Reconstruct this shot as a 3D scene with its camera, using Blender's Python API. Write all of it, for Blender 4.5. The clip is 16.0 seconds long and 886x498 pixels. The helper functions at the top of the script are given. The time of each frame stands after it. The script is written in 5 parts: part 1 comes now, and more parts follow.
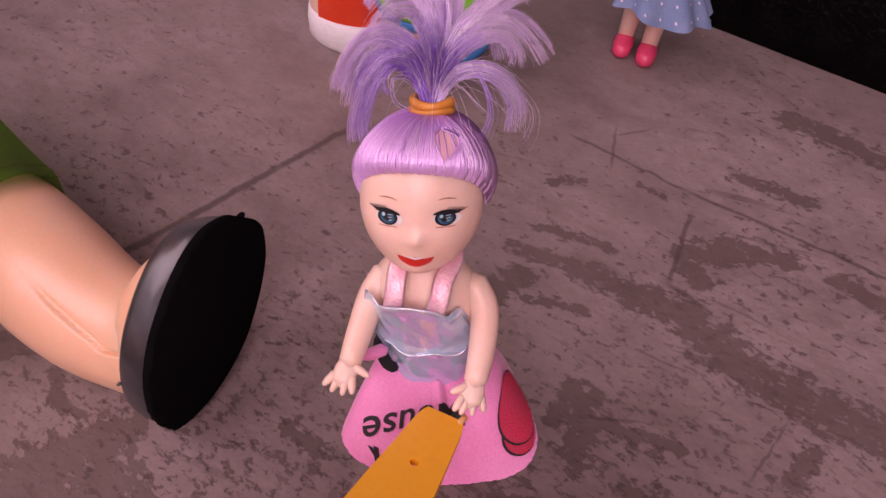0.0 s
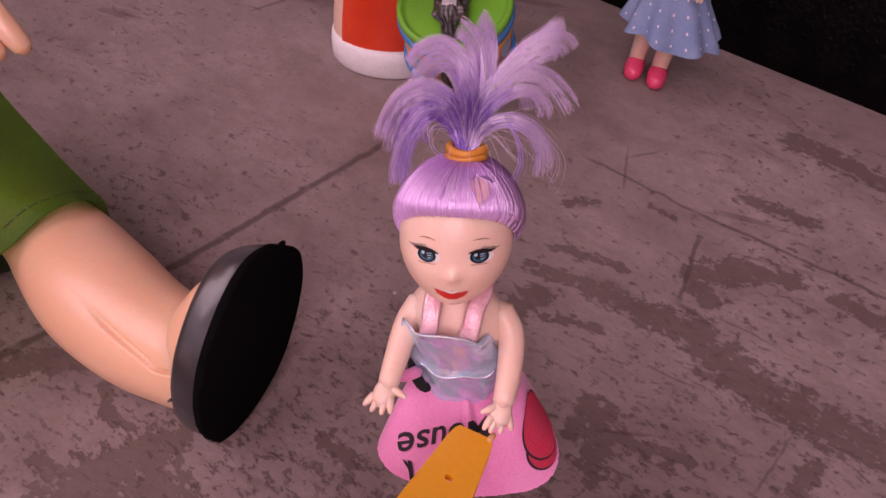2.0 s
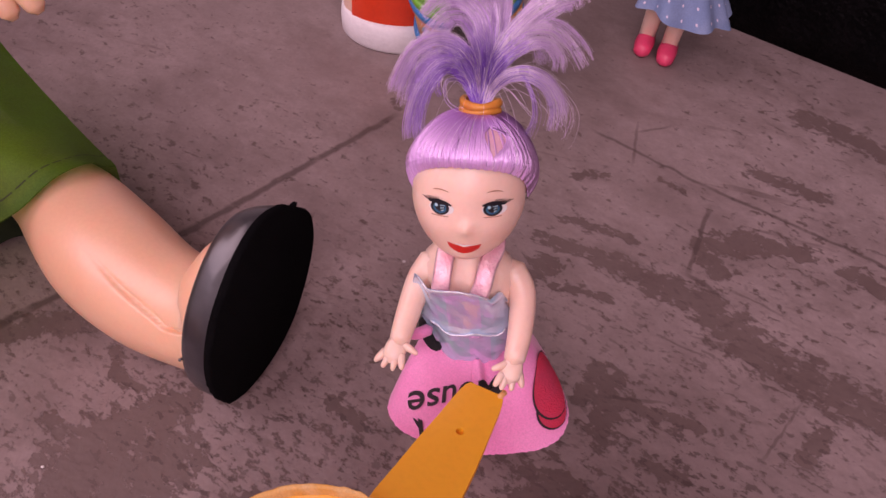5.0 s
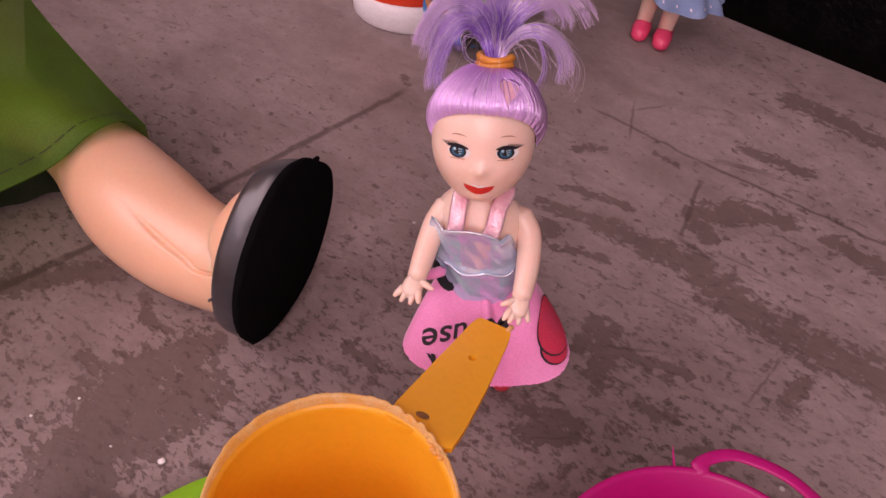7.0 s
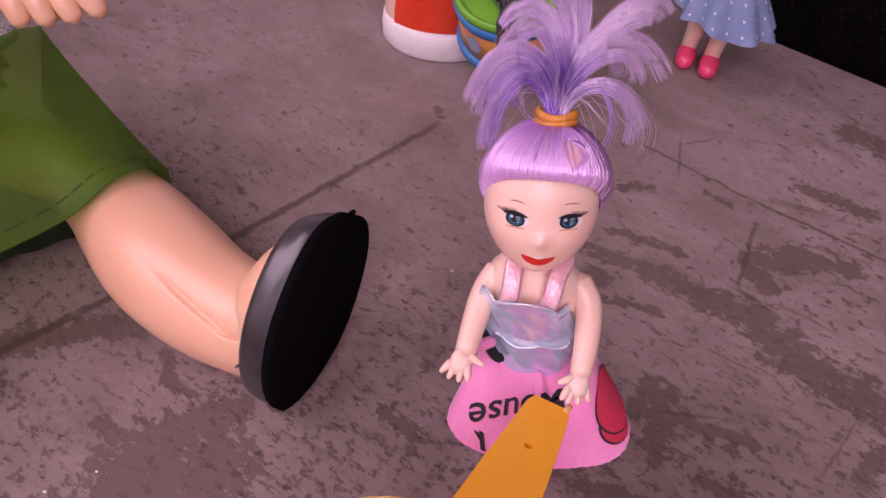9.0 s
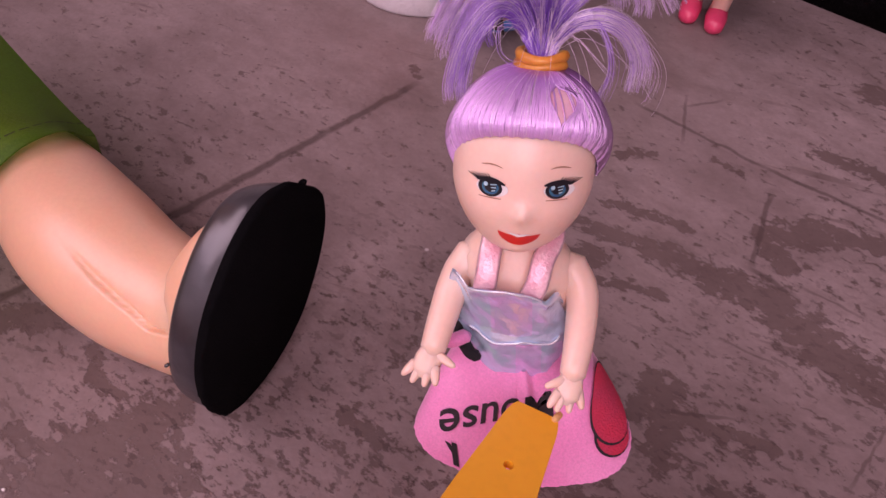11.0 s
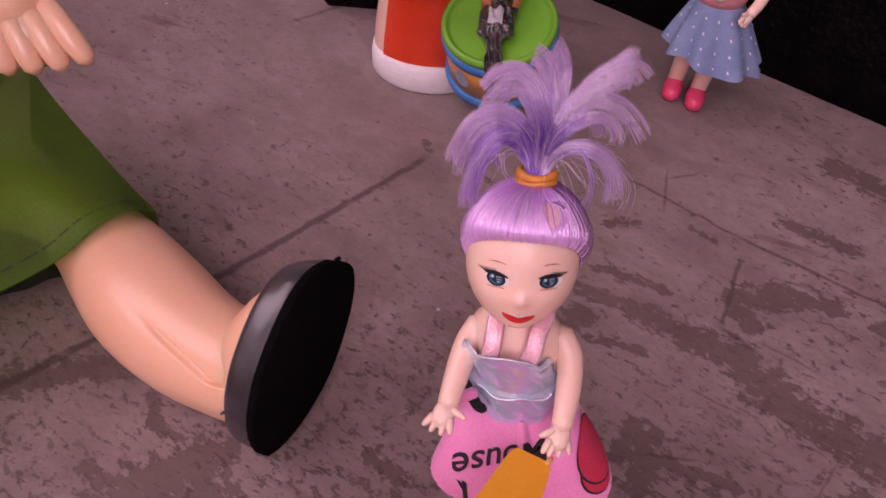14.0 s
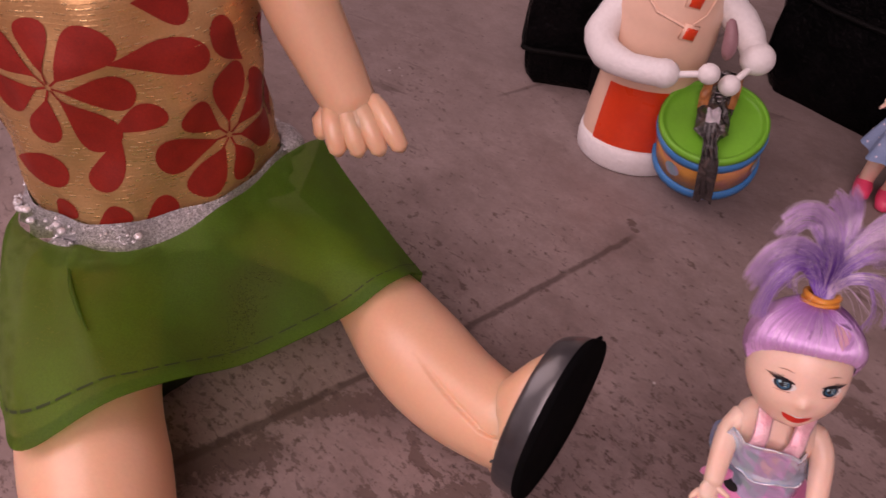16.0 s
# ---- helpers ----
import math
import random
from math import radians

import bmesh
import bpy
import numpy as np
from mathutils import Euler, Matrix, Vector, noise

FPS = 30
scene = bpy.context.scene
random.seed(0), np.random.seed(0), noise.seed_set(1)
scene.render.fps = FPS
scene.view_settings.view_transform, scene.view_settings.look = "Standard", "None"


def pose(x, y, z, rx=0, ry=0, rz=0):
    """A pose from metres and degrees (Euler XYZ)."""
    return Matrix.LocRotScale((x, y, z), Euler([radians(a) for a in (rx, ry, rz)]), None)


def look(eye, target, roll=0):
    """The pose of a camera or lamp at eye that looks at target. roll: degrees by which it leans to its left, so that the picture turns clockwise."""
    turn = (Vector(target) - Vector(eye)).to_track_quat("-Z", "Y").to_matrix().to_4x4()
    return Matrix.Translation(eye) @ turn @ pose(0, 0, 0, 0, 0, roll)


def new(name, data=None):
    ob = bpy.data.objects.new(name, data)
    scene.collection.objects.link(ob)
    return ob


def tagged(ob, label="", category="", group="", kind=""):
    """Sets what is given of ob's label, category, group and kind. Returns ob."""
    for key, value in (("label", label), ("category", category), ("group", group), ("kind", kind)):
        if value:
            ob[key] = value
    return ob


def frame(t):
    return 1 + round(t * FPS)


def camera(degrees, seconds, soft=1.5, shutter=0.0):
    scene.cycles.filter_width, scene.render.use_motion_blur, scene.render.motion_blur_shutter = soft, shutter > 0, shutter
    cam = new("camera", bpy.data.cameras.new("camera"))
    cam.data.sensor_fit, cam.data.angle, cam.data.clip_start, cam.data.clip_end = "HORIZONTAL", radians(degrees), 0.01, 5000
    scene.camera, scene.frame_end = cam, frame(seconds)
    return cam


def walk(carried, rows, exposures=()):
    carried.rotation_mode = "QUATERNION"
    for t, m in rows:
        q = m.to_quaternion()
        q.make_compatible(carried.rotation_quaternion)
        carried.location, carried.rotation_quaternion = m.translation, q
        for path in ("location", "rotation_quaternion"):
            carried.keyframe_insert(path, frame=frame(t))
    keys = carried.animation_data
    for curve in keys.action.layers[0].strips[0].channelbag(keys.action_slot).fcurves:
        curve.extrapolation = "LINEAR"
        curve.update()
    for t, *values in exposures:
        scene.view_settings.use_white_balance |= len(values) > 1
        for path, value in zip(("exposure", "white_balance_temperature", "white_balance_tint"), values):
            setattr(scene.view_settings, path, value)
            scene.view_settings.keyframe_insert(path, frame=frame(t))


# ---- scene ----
cam = camera(59.15, 16.0, soft=1.5, shutter=0.2)
PATH = [
    (0, (0.01454, 0.04662, 0.20955), (0.00873, 0.25310, -0.00801), 3.855),
    (0.5, (0.01532, 0.05056, 0.20390), (0.00861, 0.25497, -0.01558), 3.583),
    (1, (0.01304, 0.04908, 0.20297), (0.00719, 0.25251, -0.01744), 3.771),
    (1.5, (0.00973, 0.04465, 0.20892), (0.00357, 0.24805, -0.01151), 4.072),
    (2, (0.00689, 0.04154, 0.22723), (-0.00011, 0.24686, 0.00861), 3.792),
    (2.5, (0.00723, 0.03663, 0.23221), (0.00026, 0.24464, 0.01615), 3.846),
    (3, (0.00424, 0.03462, 0.23094), (-0.00181, 0.24248, 0.01471), 4.065),
    (3.5, (0.00549, 0.03465, 0.22837), (0.00019, 0.24179, 0.01143), 4.327),
    (3.7, (0.00456, 0.03611, 0.22727), (-0.00111, 0.24230, 0.00944), 4.223),
    (6, (0.00637, 0.02429, 0.21794), (-0.00264, 0.22799, -0.00211), 4.124),
    (6.5, (0.00248, 0.01604, 0.22349), (-0.00363, 0.22024, 0.00380), 4.992),
    (7, (0.00147, 0.00871, 0.22257), (-0.00367, 0.21384, 0.00371), 5.466),
    (7.5, (0.00957, -0.00306, 0.22249), (0.00881, 0.19990, 0.00157), 5.246),
    (8, (-0.00784, -0.00154, 0.23112), (-0.00863, 0.20363, 0.01225), 5.797),
    (8.5, (-0.01734, 0.01831, 0.22860), (-0.02319, 0.22312, 0.00946), 4.990),
    (9, (-0.01046, 0.03409, 0.21934), (-0.02115, 0.23962, 0.00107), 4.504),
    (9.2, (-0.00822, 0.03814, 0.21533), (-0.01816, 0.24217, -0.00439), 4.639),
    (11.3, (-0.00320, 0.06026, 0.19124), (-0.01022, 0.25917, -0.03323), 4.862),
    (11.5, (0.00036, 0.05954, 0.19034), (-0.00388, 0.25900, -0.03372), 5.580),
    (12, (0.00070, 0.05685, 0.19404), (0.00116, 0.25748, -0.02901), 6.385),
    (12.5, (0.00117, 0.05528, 0.19581), (0.00105, 0.25669, -0.02652), 6.292),
    (13, (-0.00174, 0.05385, 0.20536), (-0.00454, 0.25561, -0.01664), 5.751),
    (13.5, (-0.00096, 0.05096, 0.20905), (-0.00607, 0.25499, -0.01083), 5.381),
    (14, (-0.00881, 0.04213, 0.22973), (-0.01769, 0.24932, 0.01295), 4.991),
    (14.5, (-0.02356, 0.02797, 0.25404), (-0.04231, 0.23978, 0.04241), 4.434),
    (15, (-0.02997, 0.01642, 0.26279), (-0.05605, 0.23029, 0.05403), 4.109),
    (15.5, (-0.04561, 0.01502, 0.26995), (-0.07665, 0.22726, 0.06021), 4.404),
    (16, (-0.07149, 0.01720, 0.26515), (-0.11080, 0.22701, 0.05436), 4.706),
]
walk(cam, [(t, look(eye, target, roll)) for t, eye, target, roll in PATH],
     [(0, -0.42, 7460, 56), (0.2, -0.42, 7460, 56), (0.35, -0.12, 6980, 49), (0.7, -0.12, 6980, 49), (0.85, -0.42, 7670, 46), (1.35, -0.42, 7570, 48), (1.5, -0.12, 6920, 50), (1.7, -0.14, 6940, 50),
      (1.9, -0.51, 7490, 55), (2.5, -0.47, 7340, 62), (3, -0.46, 7280, 65), (3.5, -0.40, 7260, 56), (6, -0.42, 7350, 58), (6.3, -0.42, 7350, 58), (6.4, -0.09, 6740, 54), (6.7, -0.09, 6740, 54),
      (6.9, -0.39, 7520, 49), (7.5, -0.33, 7270, 52), (8, -0.41, 7130, 57), (8.5, -0.47, 7070, 59), (9, -0.31, 6940, 58), (11.5, -0.43, 7310, 60), (12, -0.45, 7470, 57), (12.3, -0.45, 7420, 57),
      (12.5, -0.15, 6890, 55), (12.7, -0.18, 6920, 55), (13, -0.47, 7320, 59), (13.5, -0.47, 7400, 56), (14, -0.55, 7310, 62), (14.5, -0.67, 7400, 52), (14.9, -0.64, 7430, 50), (15, -0.28, 6640, 40),
      (15.1, -0.28, 6640, 40), (15.25, -0.64, 7530, 52), (15.5, -0.65, 7590, 54), (16, -0.61, 7800, 47)])

# ---- light, world and exposure ----
world = bpy.data.worlds.new("world")
scene.world = world
world.use_nodes = True
wn = world.node_tree.nodes
sky = wn.new("ShaderNodeTexSky")
sky.sky_type, sky.sun_disc = "NISHITA", False
sky.sun_elevation, sky.sun_rotation = radians(38), radians(300)
world.node_tree.links.new(sky.outputs[0], wn["Background"].inputs[0])
wn["Background"].inputs[1].default_value = 0.1


def area_lamp(name, eye, target, sx, sy, watts, colour):
    data = bpy.data.lights.new(name, "AREA")
    data.shape, data.size, data.size_y, data.energy, data.color = "RECTANGLE", sx, sy, watts, colour
    ob = new(name, data)
    ob.matrix_world = look(eye, target)
    return ob


# unseen windows: west one inferred from the shading, south one added as fill light
area_lamp("unseen_window_light", (-0.98, 0.02, 1.14), (-0.02, 0.20, 0.10), 1.05, 1.10, 14, (1.0, 0.965, 0.99))
area_lamp("unseen_window_light", (-0.06, -1.14, 1.16), (-0.06, 0.20, 0.20), 1.05, 1.10, 22.5, (1.0, 0.965, 0.99))


# ---- materials ----
def material(name, colour, rough=0.5, metal=0.0, second=None, scale=80.0, amount=1.0, low=0.4, high=0.65, bump=0.0, bump_scale=None,
             spec=0.5, coat=0.0, sss=0.0, see=0.0, clear=0.0, island=0.0, fine=0.06, stretch=(1, 1, 1), sheen=0.0, vary_rough=0.1):
    """A Principled material: two colours mixed by noise, a finer mottling, bump; see: share of light let through, clear: share seen through."""
    m = bpy.data.materials.new(name)
    m.use_nodes = True
    t = m.node_tree
    n, link = t.nodes, t.links.new
    b = n["Principled BSDF"]
    co = n.new("ShaderNodeTexCoord")
    mp = n.new("ShaderNodeMapping")
    mp.inputs["Scale"].default_value = stretch
    link(co.outputs["Object"], mp.inputs[0])
    big = n.new("ShaderNodeTexNoise")
    big.inputs["Scale"].default_value, big.inputs["Detail"].default_value = scale, 6
    link(mp.outputs[0], big.inputs[0])
    ramp = n.new("ShaderNodeMapRange")
    ramp.inputs[1].default_value, ramp.inputs[2].default_value, ramp.inputs[4].default_value = low, high, amount
    link(big.outputs[0], ramp.inputs[0])
    mix = n.new("ShaderNodeMix")
    mix.data_type = "RGBA"
    mix.inputs[6].default_value = (*colour, 1)
    mix.inputs[7].default_value = (*(second or [c * 0.86 for c in colour]), 1)
    link(ramp.outputs[0], mix.inputs[0])
    small = n.new("ShaderNodeTexNoise")
    small.inputs["Scale"].default_value, small.inputs["Detail"].default_value = bump_scale or scale * 9, 4
    link(mp.outputs[0], small.inputs[0])
    tone = n.new("ShaderNodeMapRange")
    tone.inputs[1].default_value, tone.inputs[2].default_value = 0.3, 0.7
    tone.inputs[3].default_value, tone.inputs[4].default_value = 1 - fine, 1 + fine
    link(small.outputs[0], tone.inputs[0])
    value = tone.outputs[0]
    if island:
        geo = n.new("ShaderNodeNewGeometry")
        each = n.new("ShaderNodeMapRange")
        each.inputs[3].default_value, each.inputs[4].default_value = 1 - island, 1 + island
        link(geo.outputs["Random Per Island"], each.inputs[0])
        mul = n.new("ShaderNodeMath")
        mul.operation = "MULTIPLY"
        link(value, mul.inputs[0])
        link(each.outputs[0], mul.inputs[1])
        value = mul.outputs[0]
    hsv = n.new("ShaderNodeHueSaturation")
    link(mix.outputs[2], hsv.inputs["Color"])
    link(value, hsv.inputs["Value"])
    link(hsv.outputs[0], b.inputs["Base Color"])
    rr = n.new("ShaderNodeMapRange")
    rr.inputs[3].default_value, rr.inputs[4].default_value = max(0.02, rough - vary_rough * rough), min(1.0, rough + vary_rough * rough)
    link(big.outputs[0], rr.inputs[0])
    link(rr.outputs[0], b.inputs["Roughness"])
    b.inputs["Metallic"].default_value = metal
    b.inputs["Specular IOR Level"].default_value = spec
    b.inputs["Coat Weight"].default_value = coat
    b.inputs["Coat Roughness"].default_value = 0.15
    b.inputs["Sheen Weight"].default_value = sheen
    if sss:
        b.inputs["Subsurface Weight"].default_value = sss
        b.inputs["Subsurface Radius"].default_value = (1.0, 0.45, 0.3)
        b.inputs["Subsurface Scale"].default_value = 0.003
    if bump:
        bp = n.new("ShaderNodeBump")
        bp.inputs["Distance"].default_value = bump
        link(small.outputs[0], bp.inputs["Height"])
        link(bp.outputs[0], b.inputs["Normal"])
    out = n["Material Output"]
    shader = b.outputs[0]
    if see:
        tr = n.new("ShaderNodeBsdfTranslucent")
        link(hsv.outputs[0], tr.inputs[0])
        ms = n.new("ShaderNodeMixShader")
        ms.inputs[0].default_value = see
        link(shader, ms.inputs[1])
        link(tr.outputs[0], ms.inputs[2])
        shader = ms.outputs[0]
    if clear:
        tp = n.new("ShaderNodeBsdfTransparent")
        tp.inputs[0].default_value = (*[min(1, c * 2 + 0.2) for c in colour], 1)
        ms = n.new("ShaderNodeMixShader")
        ms.inputs[0].default_value = clear
        link(shader, ms.inputs[1])
        link(tp.outputs[0], ms.inputs[2])
        shader = ms.outputs[0]
    link(shader, out.inputs[0])
    return m


def floor_material():
    """Worn concrete-look sheet: pale mauve grey that has flaked off to brown in ragged patches and flecks, with printed joint lines."""
    m = bpy.data.materials.new("worn_concrete")
    m.use_nodes = True
    t = m.node_tree
    n, link = t.nodes, t.links.new
    b = n["Principled BSDF"]
    co = n.new("ShaderNodeTexCoord").outputs["Object"]

    def noise_at(scale, detail=6, stretch=1.0, turn=0.0, warp=0.0, rough=0.55):
        """Noise drawn out by stretch along the direction turn."""
        mp = n.new("ShaderNodeMapping")
        mp.vector_type = "TEXTURE"
        mp.inputs["Rotation"].default_value = (0, 0, radians(turn))
        mp.inputs["Scale"].default_value = (stretch, 1, 1)
        link(co, mp.inputs[0])
        x = n.new("ShaderNodeTexNoise")
        x.inputs["Scale"].default_value, x.inputs["Detail"].default_value = scale, detail
        x.inputs["Distortion"].default_value, x.inputs["Roughness"].default_value = warp, rough
        link(mp.outputs[0], x.inputs[0])
        return x.outputs[0]

    def span(x, a, c, lo=0.0, hi=1.0):
        r = n.new("ShaderNodeMapRange")
        r.inputs[1].default_value, r.inputs[2].default_value, r.inputs[3].default_value, r.inputs[4].default_value = a, c, lo, hi
        link(x, r.inputs[0])
        return r.outputs[0]

    def calc(op, x, y=None, const=None):
        k = n.new("ShaderNodeMath")
        k.operation = op
        link(x, k.inputs[0])
        if y is not None:
            link(y, k.inputs[1])
        elif const is not None:
            k.inputs[1].default_value = const
        return k.outputs[0]

    def blend(fac, a, c):
        k = n.new("ShaderNodeMix")
        k.data_type = "RGBA"
        link(fac, k.inputs[0])
        for slot, v in ((6, a), (7, c)):
            if isinstance(v, tuple):
                k.inputs[slot].default_value = (*v, 1)
            else:
                link(v, k.inputs[slot])
        return k.outputs[2]

    def along(x0, y0, x1, y1):
        """How far a place lies along and beside the way from one point to another, and the length of that way."""
        d = Vector((x1 - x0, y1 - y0, 0))
        length = d.length
        d.normalize()
        sub = n.new("ShaderNodeVectorMath")
        sub.operation = "SUBTRACT"
        link(co, sub.inputs[0])
        sub.inputs[1].default_value = (x0, y0, 0)
        got = []
        for axis in (d, Vector((-d.y, d.x, 0))):
            dot = n.new("ShaderNodeVectorMath")
            dot.operation = "DOT_PRODUCT"
            link(sub.outputs[0], dot.inputs[0])
            dot.inputs[1].default_value = axis
            got.append(dot.outputs["Value"])
        return got[0], got[1], length

    wander = span(noise_at(90, 3), 0.2, 0.8, -0.0012, 0.0012)
    gaps = span(noise_at(140, 4), 0.25, 0.45, 0.5, 1)

    def line(x0, y0, x1, y1, width):
        """1 on a printed line from one place to the other."""
        ahead, beside, length = along(x0, y0, x1, y1)
        side = span(calc("ABSOLUTE", calc("ADD", beside, wander)), width * 0.5, width * 1.2, 1, 0)
        ends = calc("MULTIPLY", span(ahead, -0.004, 0.004), span(ahead, length - 0.004, length + 0.004, 1, 0))
        return calc("MULTIPLY", calc("MULTIPLY", side, ends), gaps)

    def most(segs, make):
        best = None
        for seg in segs:
            one = make(*seg)
            best = one if best is None else calc("MAXIMUM", best, one)
        return best

    parts = n.new("ShaderNodeSeparateXYZ")
    link(co, parts.inputs[0])
    axis_y = parts.outputs[1]
    dark, deep = (0.112, 0.075, 0.066), (0.072, 0.047, 0.041)
    grey = blend(span(noise_at(10, 8, warp=0.5), 0.34, 0.66), (0.262, 0.198, 0.188), (0.350, 0.272, 0.260))
    grey = blend(span(noise_at(80, 10, 1.4, -31, 0.0, 0.75), 0.40, 0.64, 0, 0.55), grey, (0.190, 0.141, 0.131))
    grey = blend(span(noise_at(520, 3), 0.35, 0.7, 0.0, 0.22), grey, (0.190, 0.141, 0.131))
    grey = blend(span(noise_at(34, 9, 1.5, -31, 0.3, 0.66), 0.50, 0.66, 0, 0.45), grey, (0.150, 0.107, 0.097))
    # where the print has flaked off: one ragged noise, whose threshold sinks inside the worn stretches
    attr = n.new("ShaderNodeAttribute")
    attr.attribute_name = "worn"
    patches = attr.outputs["Fac"]
    region = calc("ADD", span(noise_at(9, 3), 0.30, 0.70, -0.050, 0.045), span(axis_y, 0.34, 0.15, -0.030, 0.026))
    ragged = noise_at(270, 10, 1.5, -31, 0.15, 0.70)
    level = calc("ADD", calc("ADD", ragged, region), calc("MULTIPLY", patches, const=0.200))
    flaked = span(level, 0.562, 0.600)
    tone = blend(span(noise_at(35, 6), 0.35, 0.65), dark, (0.143, 0.101, 0.090))
    grey = blend(calc("MULTIPLY", flaked, const=0.84), grey, tone)
    # fine chips, mostly drawn out along the print
    chips = calc("MULTIPLY", span(noise_at(360, 5, 1.8, -31, 0.0, 0.6), 0.566, 0.600), calc("MULTIPLY", span(noise_at(16, 4), 0.36, 0.56, 0.25, 1), span(axis_y, 0.27, 0.16, 0.10, 1)))
    grey = blend(calc("MULTIPLY", chips, const=0.68), grey, deep)
    scratch = calc("MULTIPLY", span(noise_at(70, 5, 9.0, -14), 0.640, 0.670), span(noise_at(18, 3), 0.45, 0.60))
    grey = blend(calc("MULTIPLY", scratch, const=0.6), grey, dark)
    for strength, segs in ((0.72, ((-0.285, 0.042, -0.108, 0.2265, 0.0021), (-0.108, 0.2258, -0.032, 0.3175, 0.0019))),
                           (0.62, ((0.1042, 0.2757, 0.0919, 0.2386, 0.0011), (0.0909, 0.2376, 0.1030, 0.2288, 0.0012), (0.060, 0.320, 0.1053, 0.2899, 0.0010), (0.1053, 0.2899, 0.190, 0.2410, 0.0010), (0.190, 0.241, 0.42, 0.10, 0.0012))),
                           (0.50, ((0.1074, 0.2316, 0.1227, 0.2227, 0.0006), (0.0781, 0.2057, 0.0935, 0.1996, 0.0005), (0.1221, 0.1838, 0.1064, 0.1620, 0.0005), (0.0568, 0.1788, 0.0773, 0.1789, 0.0006), (0.0790, 0.3271, 0.0751, 0.3008, 0.0008),
                                   (0.079, 0.323, 0.094, 0.329, 0.0008), (0.0314, 0.1395, 0.0470, 0.1410, 0.0004), (-0.120, 0.420, 0.02, 0.55, 0.0015)))):
        grey = blend(calc("MULTIPLY", most(segs, line), const=strength), grey, deep)
    vo = n.new("ShaderNodeTexVoronoi")
    vo.inputs["Scale"].default_value = 75
    link(co, vo.inputs[0])
    spots = calc("MULTIPLY", span(vo.outputs["Distance"], 0.050, 0.080, 1, 0), span(noise_at(30, 2), 0.60, 0.64))
    grey = blend(calc("MULTIPLY", spots, const=0.75), grey, (0.60, 0.55, 0.54))
    link(grey, b.inputs["Base Color"])
    link(span(noise_at(14, 6), 0.3, 0.7, 0.42, 0.60), b.inputs["Roughness"])
    b.inputs["Specular IOR Level"].default_value = 0.4
    bp = n.new("ShaderNodeBump")
    bp.inputs["Distance"].default_value, bp.inputs["Strength"].default_value = 0.0005, 0.6
    link(calc("SUBTRACT", noise_at(260, 6), calc("MULTIPLY", flaked, const=0.5)), bp.inputs["Height"])
    link(bp.outputs[0], b.inputs["Normal"])
    return m


skin = material("doll_vinyl", (0.90, 0.635, 0.51), 0.34, second=(0.89, 0.60, 0.48), scale=40, sss=0.25, bump=0.00004, bump_scale=900, fine=0.02)
skin_large = material("large_doll_vinyl", (0.88, 0.535, 0.345), 0.34, second=(0.87, 0.505, 0.315), scale=14, sss=0.35, spec=0.8, coat=0.12, bump=0.00006, bump_scale=700, fine=0.02)
hair = material("lilac_nylon_hair", (0.68, 0.39, 0.76), 0.40, 0.30, second=(0.74, 0.44, 0.80), scale=140, island=0.12, fine=0.05, spec=1.0, coat=0.5)
hair_tail = material("lilac_pony_hair", (0.76, 0.48, 0.90), 0.30, 0.40, second=(0.83, 0.60, 0.93), scale=140, island=0.18, fine=0.05, see=0.15, spec=1.0, coat=0.5)
hair_pale = material("pale_lilac_hair", (0.93, 0.80, 0.96), 0.28, 0.45, second=(0.88, 0.70, 0.93), scale=140, island=0.10, coat=0.5, spec=1.0, see=0.10)


def shaded_from(m, centre, near, far, colour):
    """Lets a material's colour start from another one round a place, to paint in shade there."""
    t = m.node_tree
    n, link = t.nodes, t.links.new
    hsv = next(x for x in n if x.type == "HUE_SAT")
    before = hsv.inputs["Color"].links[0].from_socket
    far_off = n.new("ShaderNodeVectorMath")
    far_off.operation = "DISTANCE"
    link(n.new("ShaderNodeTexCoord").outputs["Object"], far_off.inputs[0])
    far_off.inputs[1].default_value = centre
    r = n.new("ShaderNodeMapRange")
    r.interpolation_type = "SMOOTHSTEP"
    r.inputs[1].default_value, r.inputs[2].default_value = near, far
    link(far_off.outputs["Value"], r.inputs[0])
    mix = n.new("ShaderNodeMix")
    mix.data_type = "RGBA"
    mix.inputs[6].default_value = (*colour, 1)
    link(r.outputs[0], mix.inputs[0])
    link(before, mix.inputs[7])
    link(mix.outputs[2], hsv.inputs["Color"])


# deeper violet round the band paints in the shade of tightly packed hair
shaded_from(hair, (-0.0090, 0.0207, 0.1062), 0.004, 0.018, (0.46, 0.19, 0.60))
shaded_from(hair_tail, (-0.0090, 0.0207, 0.1062), 0.009, 0.023, (0.32, 0.12, 0.70))
scalp = material("bare_scalp", (0.78, 0.46, 0.50), 0.5, second=(0.72, 0.38, 0.50), scale=300, sss=0.2)
rubber = material("amber_rubber_band", (0.75, 0.30, 0.04), 0.35, second=(0.62, 0.22, 0.03), scale=300, sss=0.2)
eye_white = material("painted_white", (0.85, 0.83, 0.80), 0.3, fine=0.02)
eye_dark = material("painted_black", (0.012, 0.011, 0.016), 0.3)
eye_blue = material("painted_blue", (0.025, 0.10, 0.20), 0.25, second=(0.03, 0.17, 0.24), scale=700)
eye_light = material("painted_pale_blue", (0.35, 0.62, 0.70), 0.3)
brow = material("painted_brown", (0.42, 0.20, 0.11), 0.5)
lip = material("painted_red", (0.78, 0.04, 0.03), 0.32, fine=0.03)
